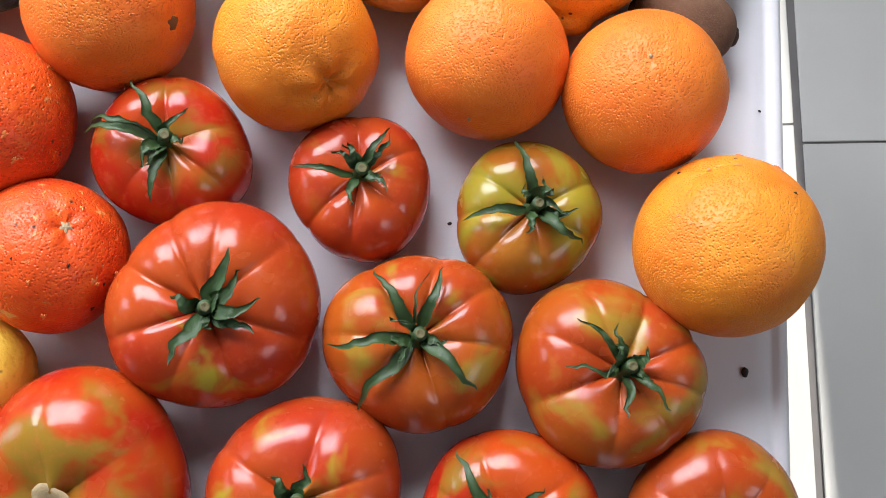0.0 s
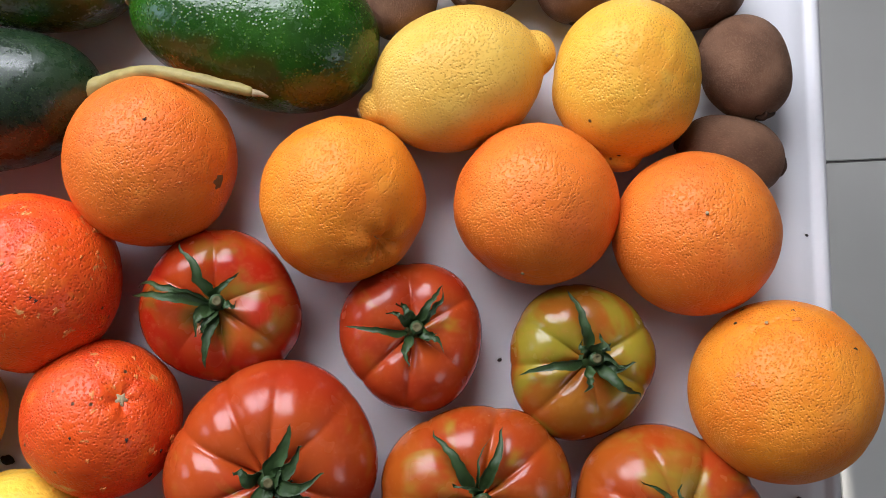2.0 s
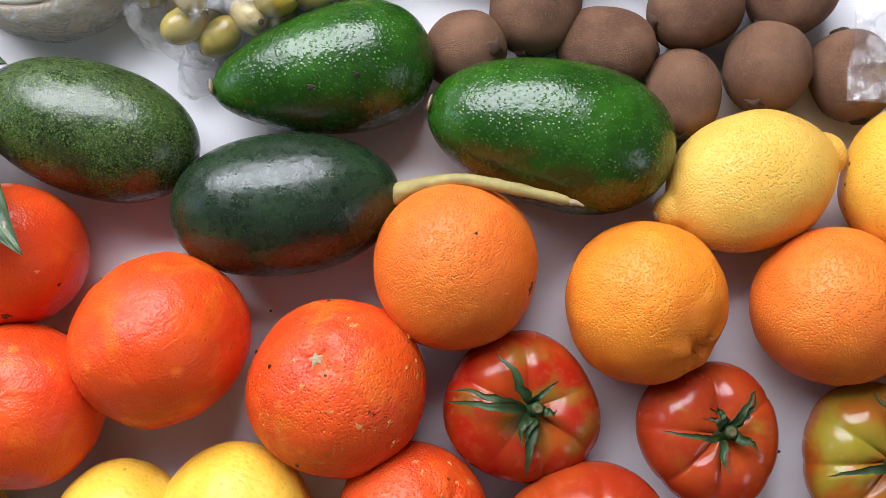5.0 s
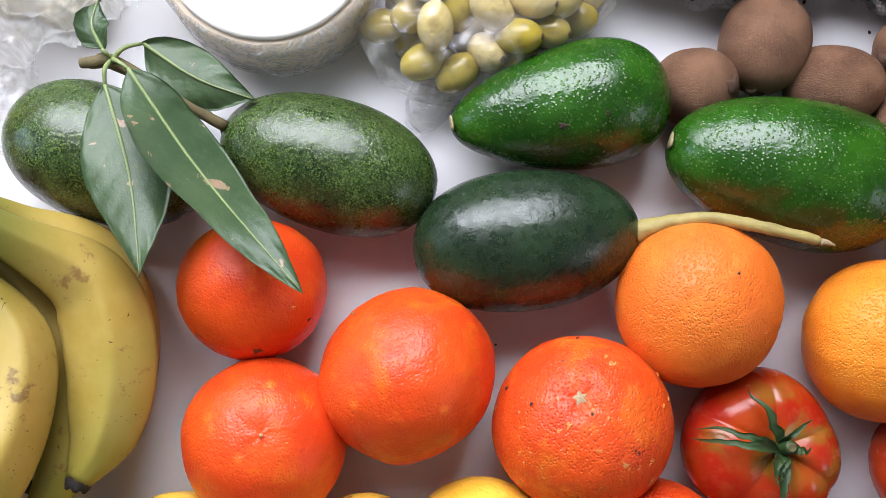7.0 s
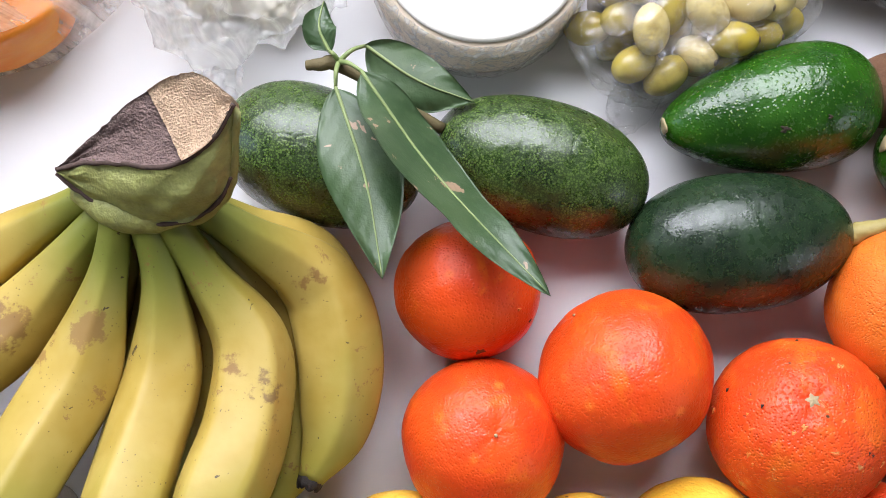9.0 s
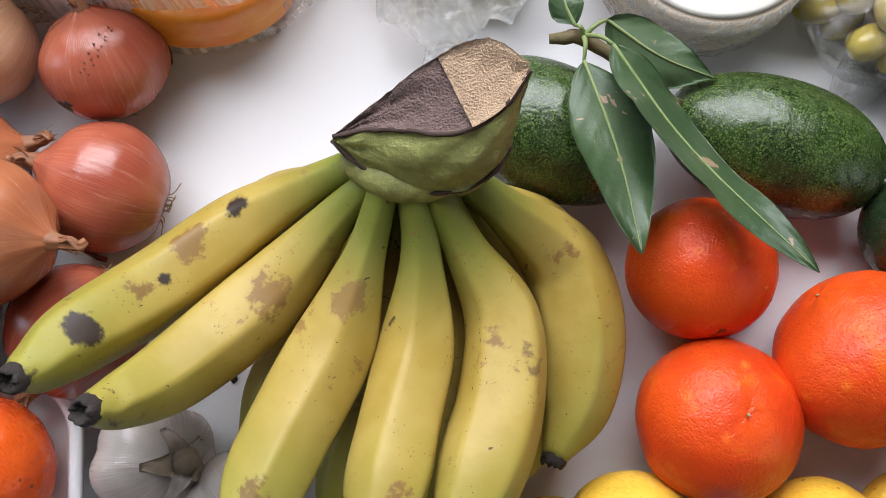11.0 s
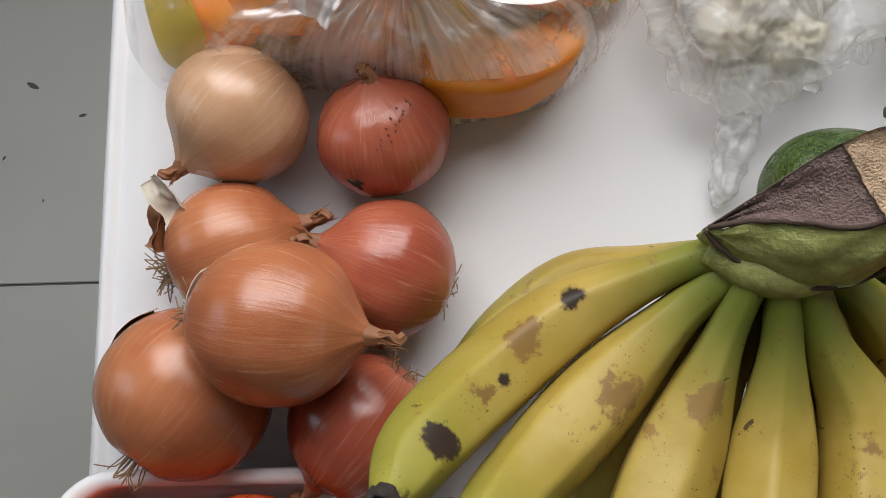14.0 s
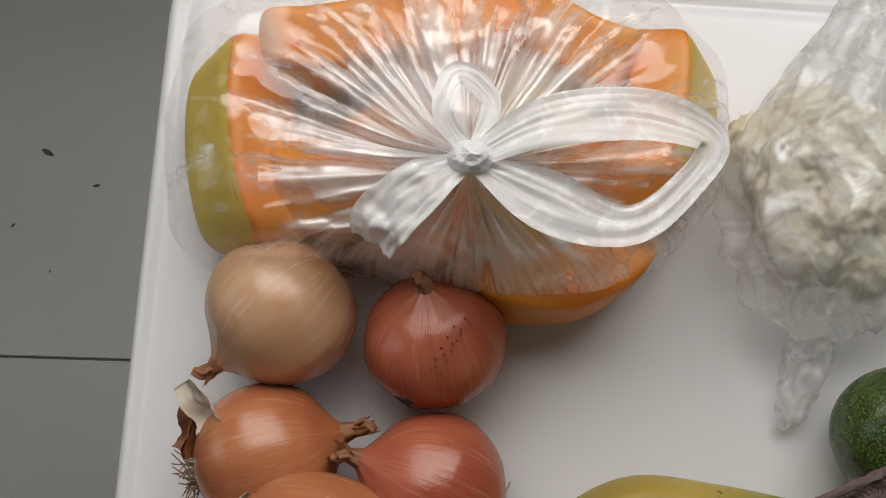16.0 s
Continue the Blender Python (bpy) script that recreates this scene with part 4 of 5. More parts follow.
BANANA = banana_skin()
BANANA_TIP = plain("banana_tip", (0.028, 0.020, 0.016), 0.8, 0.5, 300, 900, 0.7)
CROWN_GREEN = plain("banana_crown_skin", (0.34, 0.35, 0.11), 0.55, 0.75, 120, 500, 0.7, 0.0012)
CUT_DARK = plain("dark_dried_cut", (0.19, 0.125, 0.11), 0.9, 0.6, 420, 900, 1.0, 0.0020)
CUT_PALE = plain("fibrous_pale_cut", (0.62, 0.43, 0.28), 0.9, 0.4, 600, 1100, 1.0, 0.0022)
CUT_RIM = plain("dark_crown_rim", (0.075, 0.045, 0.035), 0.9, 0.5, 350, 800, 0.8)
BANANAS = [
    [(-0.410, 0.153, 0.105, 0.0066), (-0.430, 0.147, 0.090, 0.0085), (-0.468, 0.132, 0.072, 0.0165), (-0.503, 0.108, 0.080, 0.0180), (-0.530, 0.087, 0.110, 0.0164), (-0.540, 0.075, 0.130, 0.0110), (-0.544, 0.071, 0.141, 0.0058)],
    [(-0.404, 0.143, 0.105, 0.0064), (-0.424, 0.130, 0.090, 0.0095), (-0.459, 0.098, 0.080, 0.0180), (-0.493, 0.070, 0.100, 0.0164), (-0.510, 0.059, 0.125, 0.0115), (-0.516, 0.057, 0.141, 0.0060)],
    [(-0.402, 0.135, 0.110, 0.0060), (-0.410, 0.116, 0.091, 0.0090), (-0.428, 0.076, 0.080, 0.0184), (-0.447, 0.042, 0.090, 0.0190), (-0.461, 0.014, 0.105, 0.0164), (-0.470, 0.000, 0.122, 0.0062)],
    [(-0.389, 0.131, 0.110, 0.0062), (-0.386, 0.112, 0.091, 0.0090), (-0.390, 0.074, 0.080, 0.0168), (-0.400, 0.039, 0.090, 0.0180), (-0.407, 0.011, 0.105, 0.0173), (-0.412, -0.010, 0.123, 0.0064)],
    [(-0.377, 0.131, 0.110, 0.0064), (-0.367, 0.114, 0.091, 0.0095), (-0.352, 0.082, 0.080, 0.0172), (-0.355, 0.048, 0.085, 0.0195), (-0.368, 0.015, 0.100, 0.0186), (-0.384, -0.010, 0.118, 0.0064)],
    [(-0.365, 0.138, 0.102, 0.0066), (-0.348, 0.129, 0.087, 0.0100), (-0.322, 0.106, 0.060, 0.0190), (-0.315, 0.072, 0.055, 0.0205), (-0.320, 0.039, 0.055, 0.0165), (-0.332, 0.016, 0.060, 0.0060)],
    [(-0.376, 0.146, 0.090, 0.0075), (-0.356, 0.138, 0.055, 0.0110), (-0.328, 0.119, 0.035, 0.0185), (-0.319, 0.081, 0.028, 0.0205), (-0.332, 0.037, 0.028, 0.0176), (-0.360, 0.011, 0.034, 0.0060)],
    [(-0.395, 0.142, 0.085, 0.0068), (-0.419, 0.116, 0.052, 0.0130), (-0.445, 0.080, 0.042, 0.0165), (-0.464, 0.052, 0.043, 0.0142), (-0.476, 0.030, 0.045, 0.0062)],
    [(-0.403, 0.150, 0.085, 0.0070), (-0.427, 0.151, 0.045, 0.0125), (-0.458, 0.148, 0.026, 0.0165), (-0.490, 0.127, 0.022, 0.0172), (-0.514, 0.104, 0.026, 0.0130), (-0.524, 0.092, 0.034, 0.0060)],
    [(-0.374, 0.136, 0.088, 0.0068), (-0.356, 0.108, 0.052, 0.0140), (-0.336, 0.066, 0.040, 0.0170), (-0.342, 0.026, 0.042, 0.0140), (-0.358, 0.002, 0.046, 0.0060)],
    [(-0.380, 0.136, 0.086, 0.0068), (-0.374, 0.100, 0.048, 0.0140), (-0.376, 0.050, 0.040, 0.0170), (-0.390, 0.008, 0.044, 0.0140), (-0.400, -0.012, 0.048, 0.0060)],
    [(-0.387, 0.138, 0.085, 0.0068), (-0.401, 0.101, 0.045, 0.0138), (-0.417, 0.049, 0.038, 0.0165), (-0.431, 0.008, 0.045, 0.0147), (-0.438, -0.014, 0.050, 0.0062)],
]
bunch = thing("banana_bunch", Matrix.Translation(CROWN), "bunch of yellow-green bananas with brown bruises", "bananas")
for k, pts in enumerate(BANANAS):
    loc = [(x - CROWN.x, y - CROWN.y, z - CROWN.z, r) for x, y, z, r in pts]
    loc[0] = (loc[0][0] * 0.72, loc[0][1] * 0.45 + 0.002, loc[0][2] * 0.8 - 0.001, loc[0][3] * 1.1)

    def pent(w, s, k=k):
        edge = min(1.0, 4 * s) * min(1.0, 5 * (1 - s) + 0.2)
        poly = math.cos(math.pi / 5) / math.cos((w + k * 0.35 + 0.25 * s) % (2 * math.pi / 5) - math.pi / 5)
        return (1 + edge * 0.68 * (poly - 0.9)) * (1 + 0.02 * nz(s * 6, math.cos(w) * 1.5, math.sin(w) * 1.5 + k))
    b = piece("banana", tube(loc, 48, 50, pent), BANANA, bunch)
    p, q = Vector(loc[-1][:3]), Vector(loc[-2][:3])
    d = (p - q).normalized()
    cup = [(0.0060, -0.004), (0.0063, -0.001), (0.0060, 0.0025), (0.0050, 0.0045), (0.0038, 0.0045), (0.0030, 0.0022), (0.0008, 0.0012)]
    piece("tip", turned(cup, 24, 0.14, k * 3.0), BANANA_TIP, b, "black dried hollow banana tip", at=aim(p, d))


LOWER = spline([(-0.034, 0.009, 0.005), (-0.021, -0.003, 0.000), (0.005, -0.015, 0.000), (0.028, -0.012, 0.005), (0.039, 0.000, 0.012)], 30)
LIP = spline([(-0.033, 0.010, 0.007), (-0.012, 0.010, 0.016), (0.014, 0.004, 0.024), (0.034, 0.010, 0.029), (0.047, 0.024, 0.036)], 30)
BACK = spline([(-0.033, 0.0105, 0.007), (-0.012, 0.022, 0.017), (0.011, 0.034, 0.027), (0.032, 0.038, 0.033), (0.0475, 0.026, 0.036)], 30)


def between(a, b, u, v, swell):
    k = u * 30
    i = min(int(k), 29)
    p = Vector(a[i]).lerp(Vector(a[i + 1]), k - i)
    q = Vector(b[i]).lerp(Vector(b[i + 1]), k - i)
    return p.lerp(q, v) + Vector((0, -0.4, 0.5)) * swell * math.sin(math.pi * v) * math.sin(math.pi * u)


piece("crown", thick(sheet(lambda u, v: between(LOWER, LIP, u, v, 0.006) + Vector((0, -0.0022 * nz(u * 7, v * 4, 5), 0.0018 * nz(u * 9, v * 6, 1))), 30, 10), 0.014), CROWN_GREEN, bunch, "green cut crown of the bunch")
def cut_at(u, v):
    return between(LIP, BACK, u, v, 0.0) + Vector((0, 0, -0.0022 * math.sin(math.pi * v) + 0.0022 * nz(u * 34, v * 15, 2) + 0.0016 * nz(u * 9, v * 5, 7) + 0.0006))


piece("cut_face", thick(sheet(lambda u, v: cut_at(0.60 * u - 0.10 * v * u + 0.01, v), 26, 12), 0.012), CUT_DARK, bunch, "dark dried cut face")
piece("cut_face", thick(sheet(lambda u, v: cut_at(0.61 - 0.10 * v + (0.38 + 0.10 * v) * u, v) + Vector((0, 0, 0.0012)), 22, 12), 0.012), CUT_PALE, bunch, "pale fibrous cut face")
for line in (LOWER, LIP):
    piece("crown_rim", tube([(*p, 0.0011) for p in line[::5]], 40, 8, lambda w, s: 1 + 0.5 * nz(s * 20, math.cos(w), 2)), CUT_RIM, bunch, "dark dried rim of the crown")
knuckle = tube([(-0.028, 0.005, -0.010, 0.0080), (-0.012, -0.007, -0.006, 0.0092), (0.006, -0.009, -0.006, 0.0092), (0.022, -0.004, -0.010, 0.0080)], 20, 18)
piece("knuckle", knuckle, CROWN_GREEN, bunch, "green fused banana stalks")

# ---- tray of persimmons, garlic ----
FOAM = plain("white_foam", (0.82, 0.82, 0.83), 0.5, 0.03, 30, 500, 0.15)
tray = thing("food_tray", pose(-0.640, -0.030, 0, 0, 0, -3), "white foam tray holding persimmons", "tray")
loops = []
for inset, z in ((0.018, 0.004), (0.010, 0.010), (0.0055, 0.024), (0.0045, 0.030), (0.001, 0.0315), (0.0, 0.029), (0.004, 0.027), (0.010, 0.008), (0.016, 0.0003)):
    loops.append([(x, y, z) for x, y in rounded(0.072 - inset, 0.103 - inset, 0.03 - inset * 0.6)])
piece("tray_shell", layered(loops), FOAM, tray)
rim = [[(x, y, z) for x, y in rounded(0.072 - inset, 0.103 - inset, 0.03 - inset * 0.6)] for inset, z in ((0.004, 0.0306), (0.0012, 0.0332), (-0.0022, 0.0322), (-0.0030, 0.0292), (-0.0005, 0.0284), (0.004, 0.0306))]
piece("rim", layered(rim, False), FOAM, tray, "rolled white foam rim")
PERSIMMON = citrus("persimmon_skin", (0.72, 0.10, 0.012), (0.66, 0.07, 0.01), (0.76, 0.16, 0.03), 260, 0.04, 0.26, 0.1)
CALYX = plain("dry_persimmon_calyx", (0.055, 0.042, 0.036), 0.8, 0.5, 160, 700, 0.6)
CALYX_PALE = plain("pale_calyx_disc", (0.26, 0.19, 0.06), 0.8, 0.4, 260, 700, 0.5)


def persimmon(centre, r, flat, way, seed, label):
    ob = thing("persimmon", aim(centre, way, seed * 33), label, "persimmon", "persimmons in the foam tray")
    form = citrus_body(r, flat, seed, 0.10, 0.03)
    piece("skin", form, PERSIMMON, ob)
    top = r * flat * 0.9
    for k in range(4):
        a = k * math.pi / 2 + 0.3
        def g(u, v):
            rho = 0.005 + (0.020 + 0.004 * nz(u * 5, k, seed)) * v
            w = 0.0095 * max(0.0, math.sin(math.pi * (0.25 + 0.75 * v))) ** 0.6 * (1 + 0.45 * nz(v * 5, k * 2 + seed, u * 3)) * (u - 0.5) * 2
            z = top + 0.0040 + 0.0030 * v * abs(nz(k * 3, seed, v)) + 0.0015 * v * v * (1 if k % 2 else 0.2) + 0.0036 * abs(nz(u * 4, v * 4, k + seed)) + 0.0015 * nz(u * 9, v * 7, k)
            return (rho * math.cos(a) - w * math.sin(a), rho * math.sin(a) + w * math.cos(a), z)
        piece("calyx_lobe", thick(sheet(g, 8, 10), 0.0008), CALYX, ob, "dark dry curled calyx lobe")
    def disc(a, v):
        q = 0.0085 * math.sin(math.pi * v)
        return (q * math.cos(a), q * math.sin(a), top + 0.0068 + 0.0022 * math.cos(math.pi * v) - 0.0040 * math.exp(-(v / 0.16) ** 2))
    piece("calyx_disc", shell(disc, 24, 12), CALYX_PALE, ob, "olive woody calyx disc")
    return ob


persimmon((-0.615, 0.024, 0.0375), 0.0400, 0.85, (0.10, -0.06, 1), 1.0, "glossy orange-red persimmon with dark dry calyx")
persimmon((-0.681, 0.030, 0.0345), 0.0350, 0.85, (-0.9, 0.1, 0.4), 2.0, "orange-red persimmon lying on its side")
persimmon((-0.664, -0.038, 0.0345), 0.0360, 0.85, (0.1, -0.9, 0.5), 3.0, "orange-red persimmon at the back of the tray")

GARLIC = onion_skin("garlic_paper", (0.52, 0.47, 0.42), (0.40, 0.34, 0.31), (0.62, 0.58, 0.54), (0.44, 0.36, 0.31))
GARLIC_NECK = plain("dry_garlic_neck", (0.30, 0.23, 0.16), 0.8, 0.4, 160, 800, 0.6)


def garlic(centre, r, way, seed, label):
    ob = thing("garlic_bulb", aim(centre, way, seed * 50), label, "garlic", "garlic bulbs on the table")
    def f(a, v):
        p = math.pi * v
        k = 1 + 0.11 * abs(math.cos(3.5 * a + seed)) * math.sin(p) + 0.02 * nz(math.cos(a) * 2, math.sin(a) * 2, seed)
        s, z = math.sin(p) * r * k, 0.82 * r * math.cos(p)
        if p < 0.6:
            z += (1 - p / 0.6) ** 2 * 0.006
        return (s * math.cos(a), s * math.sin(a), z)
    piece("bulb", shell(f, 56, 32), GARLIC, ob)
    t = r * 0.82
    piece("neck", tube([(0, 0, t - 0.004, 0.0075), (0, 0.001, t + 0.006, 0.0055), (0.002, 0.002, t + 0.012, 0.0052), (0.004, 0.002, t + 0.015, 0.003)], 14, 16, lambda w, s: 1 + 0.18 * math.cos(6 * w + 4 * s), up=(0, 1, 0)), GARLIC_NECK, ob, "dry brown garlic neck")
    for k in range(5):
        a0 = k * 1.26 + seed

        def husk(u, v, a0=a0, k=k):
            q = 0.006 + 0.012 * v + 0.003 * nz(v * 3, k, seed)
            w = 0.006 * (1 - 0.7 * v) * (u - 0.5) * 2
            return (q * math.cos(a0) - w * math.sin(a0), q * math.sin(a0) + w * math.cos(a0), t + 0.006 - 0.010 * v * v + 0.003 * nz(u * 4, v * 3, k + seed))
        piece("husk", thick(sheet(husk, 6, 8), 0.0004), GARLIC_NECK if k % 2 else GARLIC, ob, "loose papery garlic husk")
    return ob


garlic((-0.527, 0.022, 0.0265), 0.0295, (0.65, 0.05, 0.7), 1.0, "white papery garlic bulb under the banana tips")
garlic((-0.484, 0.000, 0.0245), 0.0275, (0.4, -0.5, 0.7), 2.0, "greyish white garlic bulb beside banana tips")


# ---- leafy twig ----
def leaf_skin():
    m = Mat("avocado_leaf", 0.42, Specular_IOR_Level=0.45)
    c = m.mix(m.step(m.noise(30, 3), 0.3, 0.7), (0.030, 0.064, 0.022), (0.060, 0.100, 0.040))
    c = m.mix(m.step(m.noise(85, 3, 0.6, warp=0.4), 0.655, 0.68, 0, 0.85), c, (0.34, 0.22, 0.14))
    c = m.mix(m.step(m.noise(240, 3), 0.5, 0.8, 0, 0.3), c, (0.09, 0.13, 0.06))
    m.colour(c)
    m.bump(m.noise(140, 5, 0.65), 0.35, 0.002)
    return m.m


LEAF = leaf_skin()
VEIN = plain("leaf_vein", (0.22, 0.28, 0.10), 0.5, 0.2, 90, 500, 0.2)
TWIG_BARK = plain("twig_bark", (0.13, 0.10, 0.04), 0.75, 0.4, 180, 700, 0.5)
JUNCTION = Vector((-0.303, 0.212, 0.064))
twig = thing("avocado_twig", Matrix.Translation(JUNCTION), "brown twig with four green avocado leaves on avocados", "twig")


def rel(p):
    return (p[0] - JUNCTION.x, p[1] - JUNCTION.y, p[2] - JUNCTION.z, *p[3:])


piece("stem", tube([rel(p) for p in ((-0.319, 0.2125, 0.0620, 0.0024), (-0.312, 0.212, 0.063, 0.0032), (-0.305, 0.212, 0.063, 0.0036), (-0.290, 0.203, 0.060, 0.0030), (-0.272, 0.190, 0.052, 0.0026), (-0.256, 0.180, 0.044, 0.0030))], 30, 12, lambda w, s: 1 + 0.12 * nz(math.cos(w) * 2, math.sin(w) * 2, s * 14)), TWIG_BARK, twig, "knobbly brown twig")


def leaf(base, mid, tip, half, fold, seed, wave=0.003, roll=0.0):
    pts = spline([base, mid, tip], 40)

    def mid_at(v):
        k = v * 40
        i = min(int(k), 39)
        return Vector(pts[i]).lerp(Vector(pts[i + 1]), k - i), (Vector(pts[i + 1]) - Vector(pts[i])).normalized()

    def width(v):
        return half * (math.sin(math.pi * v ** 0.86) ** 0.8 if 0 < v < 1 else 0.0) * (1 - 0.42 * v * v)

    def g(u, v):
        p, d = mid_at(v)
        side = d.cross(Vector((0, 0, 1))).normalized()
        up = side.cross(d)
        lean = radians(roll) * min(1.0, 0.5 + 2 * v) * min(1.0, (1 - v) / 0.35)
        side = side * math.cos(lean) + up * math.sin(lean)
        s = (u - 0.5) * 2
        w = width(v) * s
        q = p + side * w + Vector((0, 0, fold * abs(w) + wave * s * s * math.sin(9 * v + seed + 2 * s) - 0.0008 * abs(math.sin(24 * (v - 0.25 * abs(s)))) * abs(s)))
        return rel(tuple(q))
    ob = piece("leaf", thick(sheet(g, 18, 44), 0.0005), LEAF, twig, "glossy green leaf with pale vein")
    rib = [(*rel(tuple(mid_at(v)[0] + Vector((0, 0, 0.0003)))), 0.0007 * (1 - v) + 0.00025) for v in (0.0, 0.2, 0.4, 0.6, 0.8, 0.98)]
    piece("midrib", tube(rib, 30, 8), VEIN, ob, "pale green midrib")
    stalk = [(0, 0, 0.001, 0.0014), (*(Vector(rel(tuple(base))) * 0.5 + Vector((0, 0, 0.006))), 0.0011), (*rel(tuple(base)), 0.0009)]
    piece("leaf_stalk", tube(stalk, 10, 8, up=(0.2, 0.1, 1)), VEIN, twig)


leaf((-0.305, 0.198, 0.072), (-0.294, 0.152, 0.079), (-0.2895, 0.105, 0.089), 0.0205, 0.12, 1.0, 0.003, 14)
leaf((-0.292, 0.203, 0.078), (-0.262, 0.152, 0.081), (-0.217, 0.091, 0.100), 0.0235, 0.14, 2.0, 0.0026, 50)
leaf((-0.290, 0.221, 0.058), (-0.266, 0.202, 0.056), (-0.239, 0.190, 0.052), 0.0165, -0.2, 3.0)
leaf((-0.307, 0.217, 0.066), (-0.311, 0.229, 0.067), (-0.308, 0.243, 0.064), 0.0088, 0.3, 4.0)


mark(bpy.data.objects["avocado.002"], (-0.0920, 0.1620, 0.0620), 0.0022, BLEMISH, "scratch", "dark dry scratch")
mark(bpy.data.objects["avocado.002"], (-0.0700, 0.1660, 0.0635), 0.0015, BLEMISH, "scratch", "dark dry scratch")


# ---- thin plastic film ----
def film(name, haze, wrinkle, tint=(1.0, 1.0, 1.0), gloss=0.16, dens=60.0, rays=False, shine=0.06, pass_light=0.3, crease=0.6):
    m = Mat(name, 0.3)
    t = m.t
    t.nodes.remove(m.b)
    out = [n for n in t.nodes if n.type == "OUTPUT_MATERIAL"][0]
    clear = t.nodes.new("ShaderNodeBsdfTransparent")
    clear.inputs[0].default_value = (0.985, 0.985, 0.985, 1)
    white = t.nodes.new("ShaderNodeBsdfDiffuse")
    white.inputs[0].default_value = (*tint, 1)
    thru = t.nodes.new("ShaderNodeBsdfTranslucent")
    thru.inputs[0].default_value = (*tint, 1)
    shiny = t.nodes.new("ShaderNodeBsdfGlossy")
    shiny.inputs["Roughness"].default_value = gloss
    bump = t.nodes.new("ShaderNodeBump")
    bump.inputs["Strength"].default_value = crease
    bump.inputs["Distance"].default_value = 0.0025
    w = m.noise(dens, 5, 0.6, warp=1.2)
    cloud = m.noise(dens * 0.8, 4, 0.6, warp=1.5)
    if rays:
        ang = m.t.nodes.new("ShaderNodeMath")
        ang.operation = "ARCTAN2"
        m.put(m.axis(0), ang.inputs[0])
        m.put(m.axis(1), ang.inputs[1])
        flat = m.t.nodes.new("ShaderNodeVectorMath")
        flat.operation = "LENGTH"
        m.put(m.stretch(m.co, (1, 1, 0)), flat.inputs[0])
        comb = m.t.nodes.new("ShaderNodeCombineXYZ")
        m.put(m.math("MULTIPLY", ang.outputs[0], 4.2), comb.inputs[0])
        m.put(m.math("MULTIPLY", flat.outputs["Value"], 9.0), comb.inputs[1])
        pleats = m.noise(1.6, 4, 0.62, v=comb.outputs[0], warp=0.5)
        near = m.step(flat.outputs["Value"], 0.02, 0.10, 1.0, 0.35)
        w = m.math("ADD", m.math("MULTIPLY", pleats, near), m.math("MULTIPLY", w, 0.5))
        cloud = m.math("ADD", m.math("MULTIPLY", pleats, 0.75), m.math("MULTIPLY", cloud, 0.3))
        cloud = m.math("SUBTRACT", cloud, m.step(flat.outputs["Value"], 0.012, 0.12, -0.20, 0.08))
    t.links.new(w, bump.inputs["Height"])
    t.links.new(bump.outputs[0], shiny.inputs["Normal"])
    a, b, c = (t.nodes.new("ShaderNodeMixShader") for _ in range(3))
    a.inputs[0].default_value = pass_light
    t.links.new(white.outputs[0], a.inputs[1])
    t.links.new(thru.outputs[0], a.inputs[2])
    t.links.new(m.step(cloud, 0.45, 0.75, haze, min(1.0, haze + wrinkle)), b.inputs[0])
    t.links.new(clear.outputs[0], b.inputs[1])
    t.links.new(a.outputs[0], b.inputs[2])
    t.links.new(m.step(cloud, 0.45, 0.75, shine, shine * 2.5), c.inputs[0])
    t.links.new(b.outputs[0], c.inputs[1])
    t.links.new(shiny.outputs[0], c.inputs[2])
    t.links.new(c.outputs[0], out.inputs["Surface"])
    return m.m


FILM_CLEAR = film("clear_film", 0.03, 0.22, gloss=0.07, dens=75, shine=0.05, crease=0.9)
FILM_BAG = film("milky_bag_film", 0.05, 0.80, shine=0.06, gloss=0.10, dens=55, rays=True)
FILM_KNOT = film("bunched_bag_film", 0.70, 0.30, gloss=0.20, dens=90, shine=0.03, pass_light=0.22, crease=0.5)
FILM_WHITE = film("hazy_bag_film", 0.30, 0.5, shine=0.05, gloss=0.10, dens=45, pass_light=0.5, crease=0.9)
KNOT_TIGHT = plain("tight_white_film", (0.80, 0.79, 0.80), 0.3, 0.12, 160, 500, 0.6, 0.001)
FILM_WRAP = film("cling_wrap", 0.14, 0.6, gloss=0.18, dens=130, shine=0.06)


def crumple(centre, rx, ry, rz, yaw, seed, amp, nu=90, nv=60, low=-0.9, freq=2.2):
    """A crushed pouch: an ellipsoid with sharp creases, flat where it rests."""
    s = Vector((seed * 5.1, seed * 2.3, seed))

    def f(a, v):
        p = math.pi * v
        d = Vector((math.sin(p) * math.cos(a), math.sin(p) * math.sin(a), math.cos(p)))
        k = 1.0
        for o, g in ((freq, amp), (freq * 2.1, amp * 0.5), (freq * 4.3, amp * 0.12)):
            k += g * (0.5 - 1.6 * abs(noise.noise(d * o + s * o)))
        x, y, z = d.x * rx * k, d.y * ry * k, d.z * rz * k
        return (x, y, max(z, low * rz) if z < 0 else z)
    return shell(f, nu, nv)


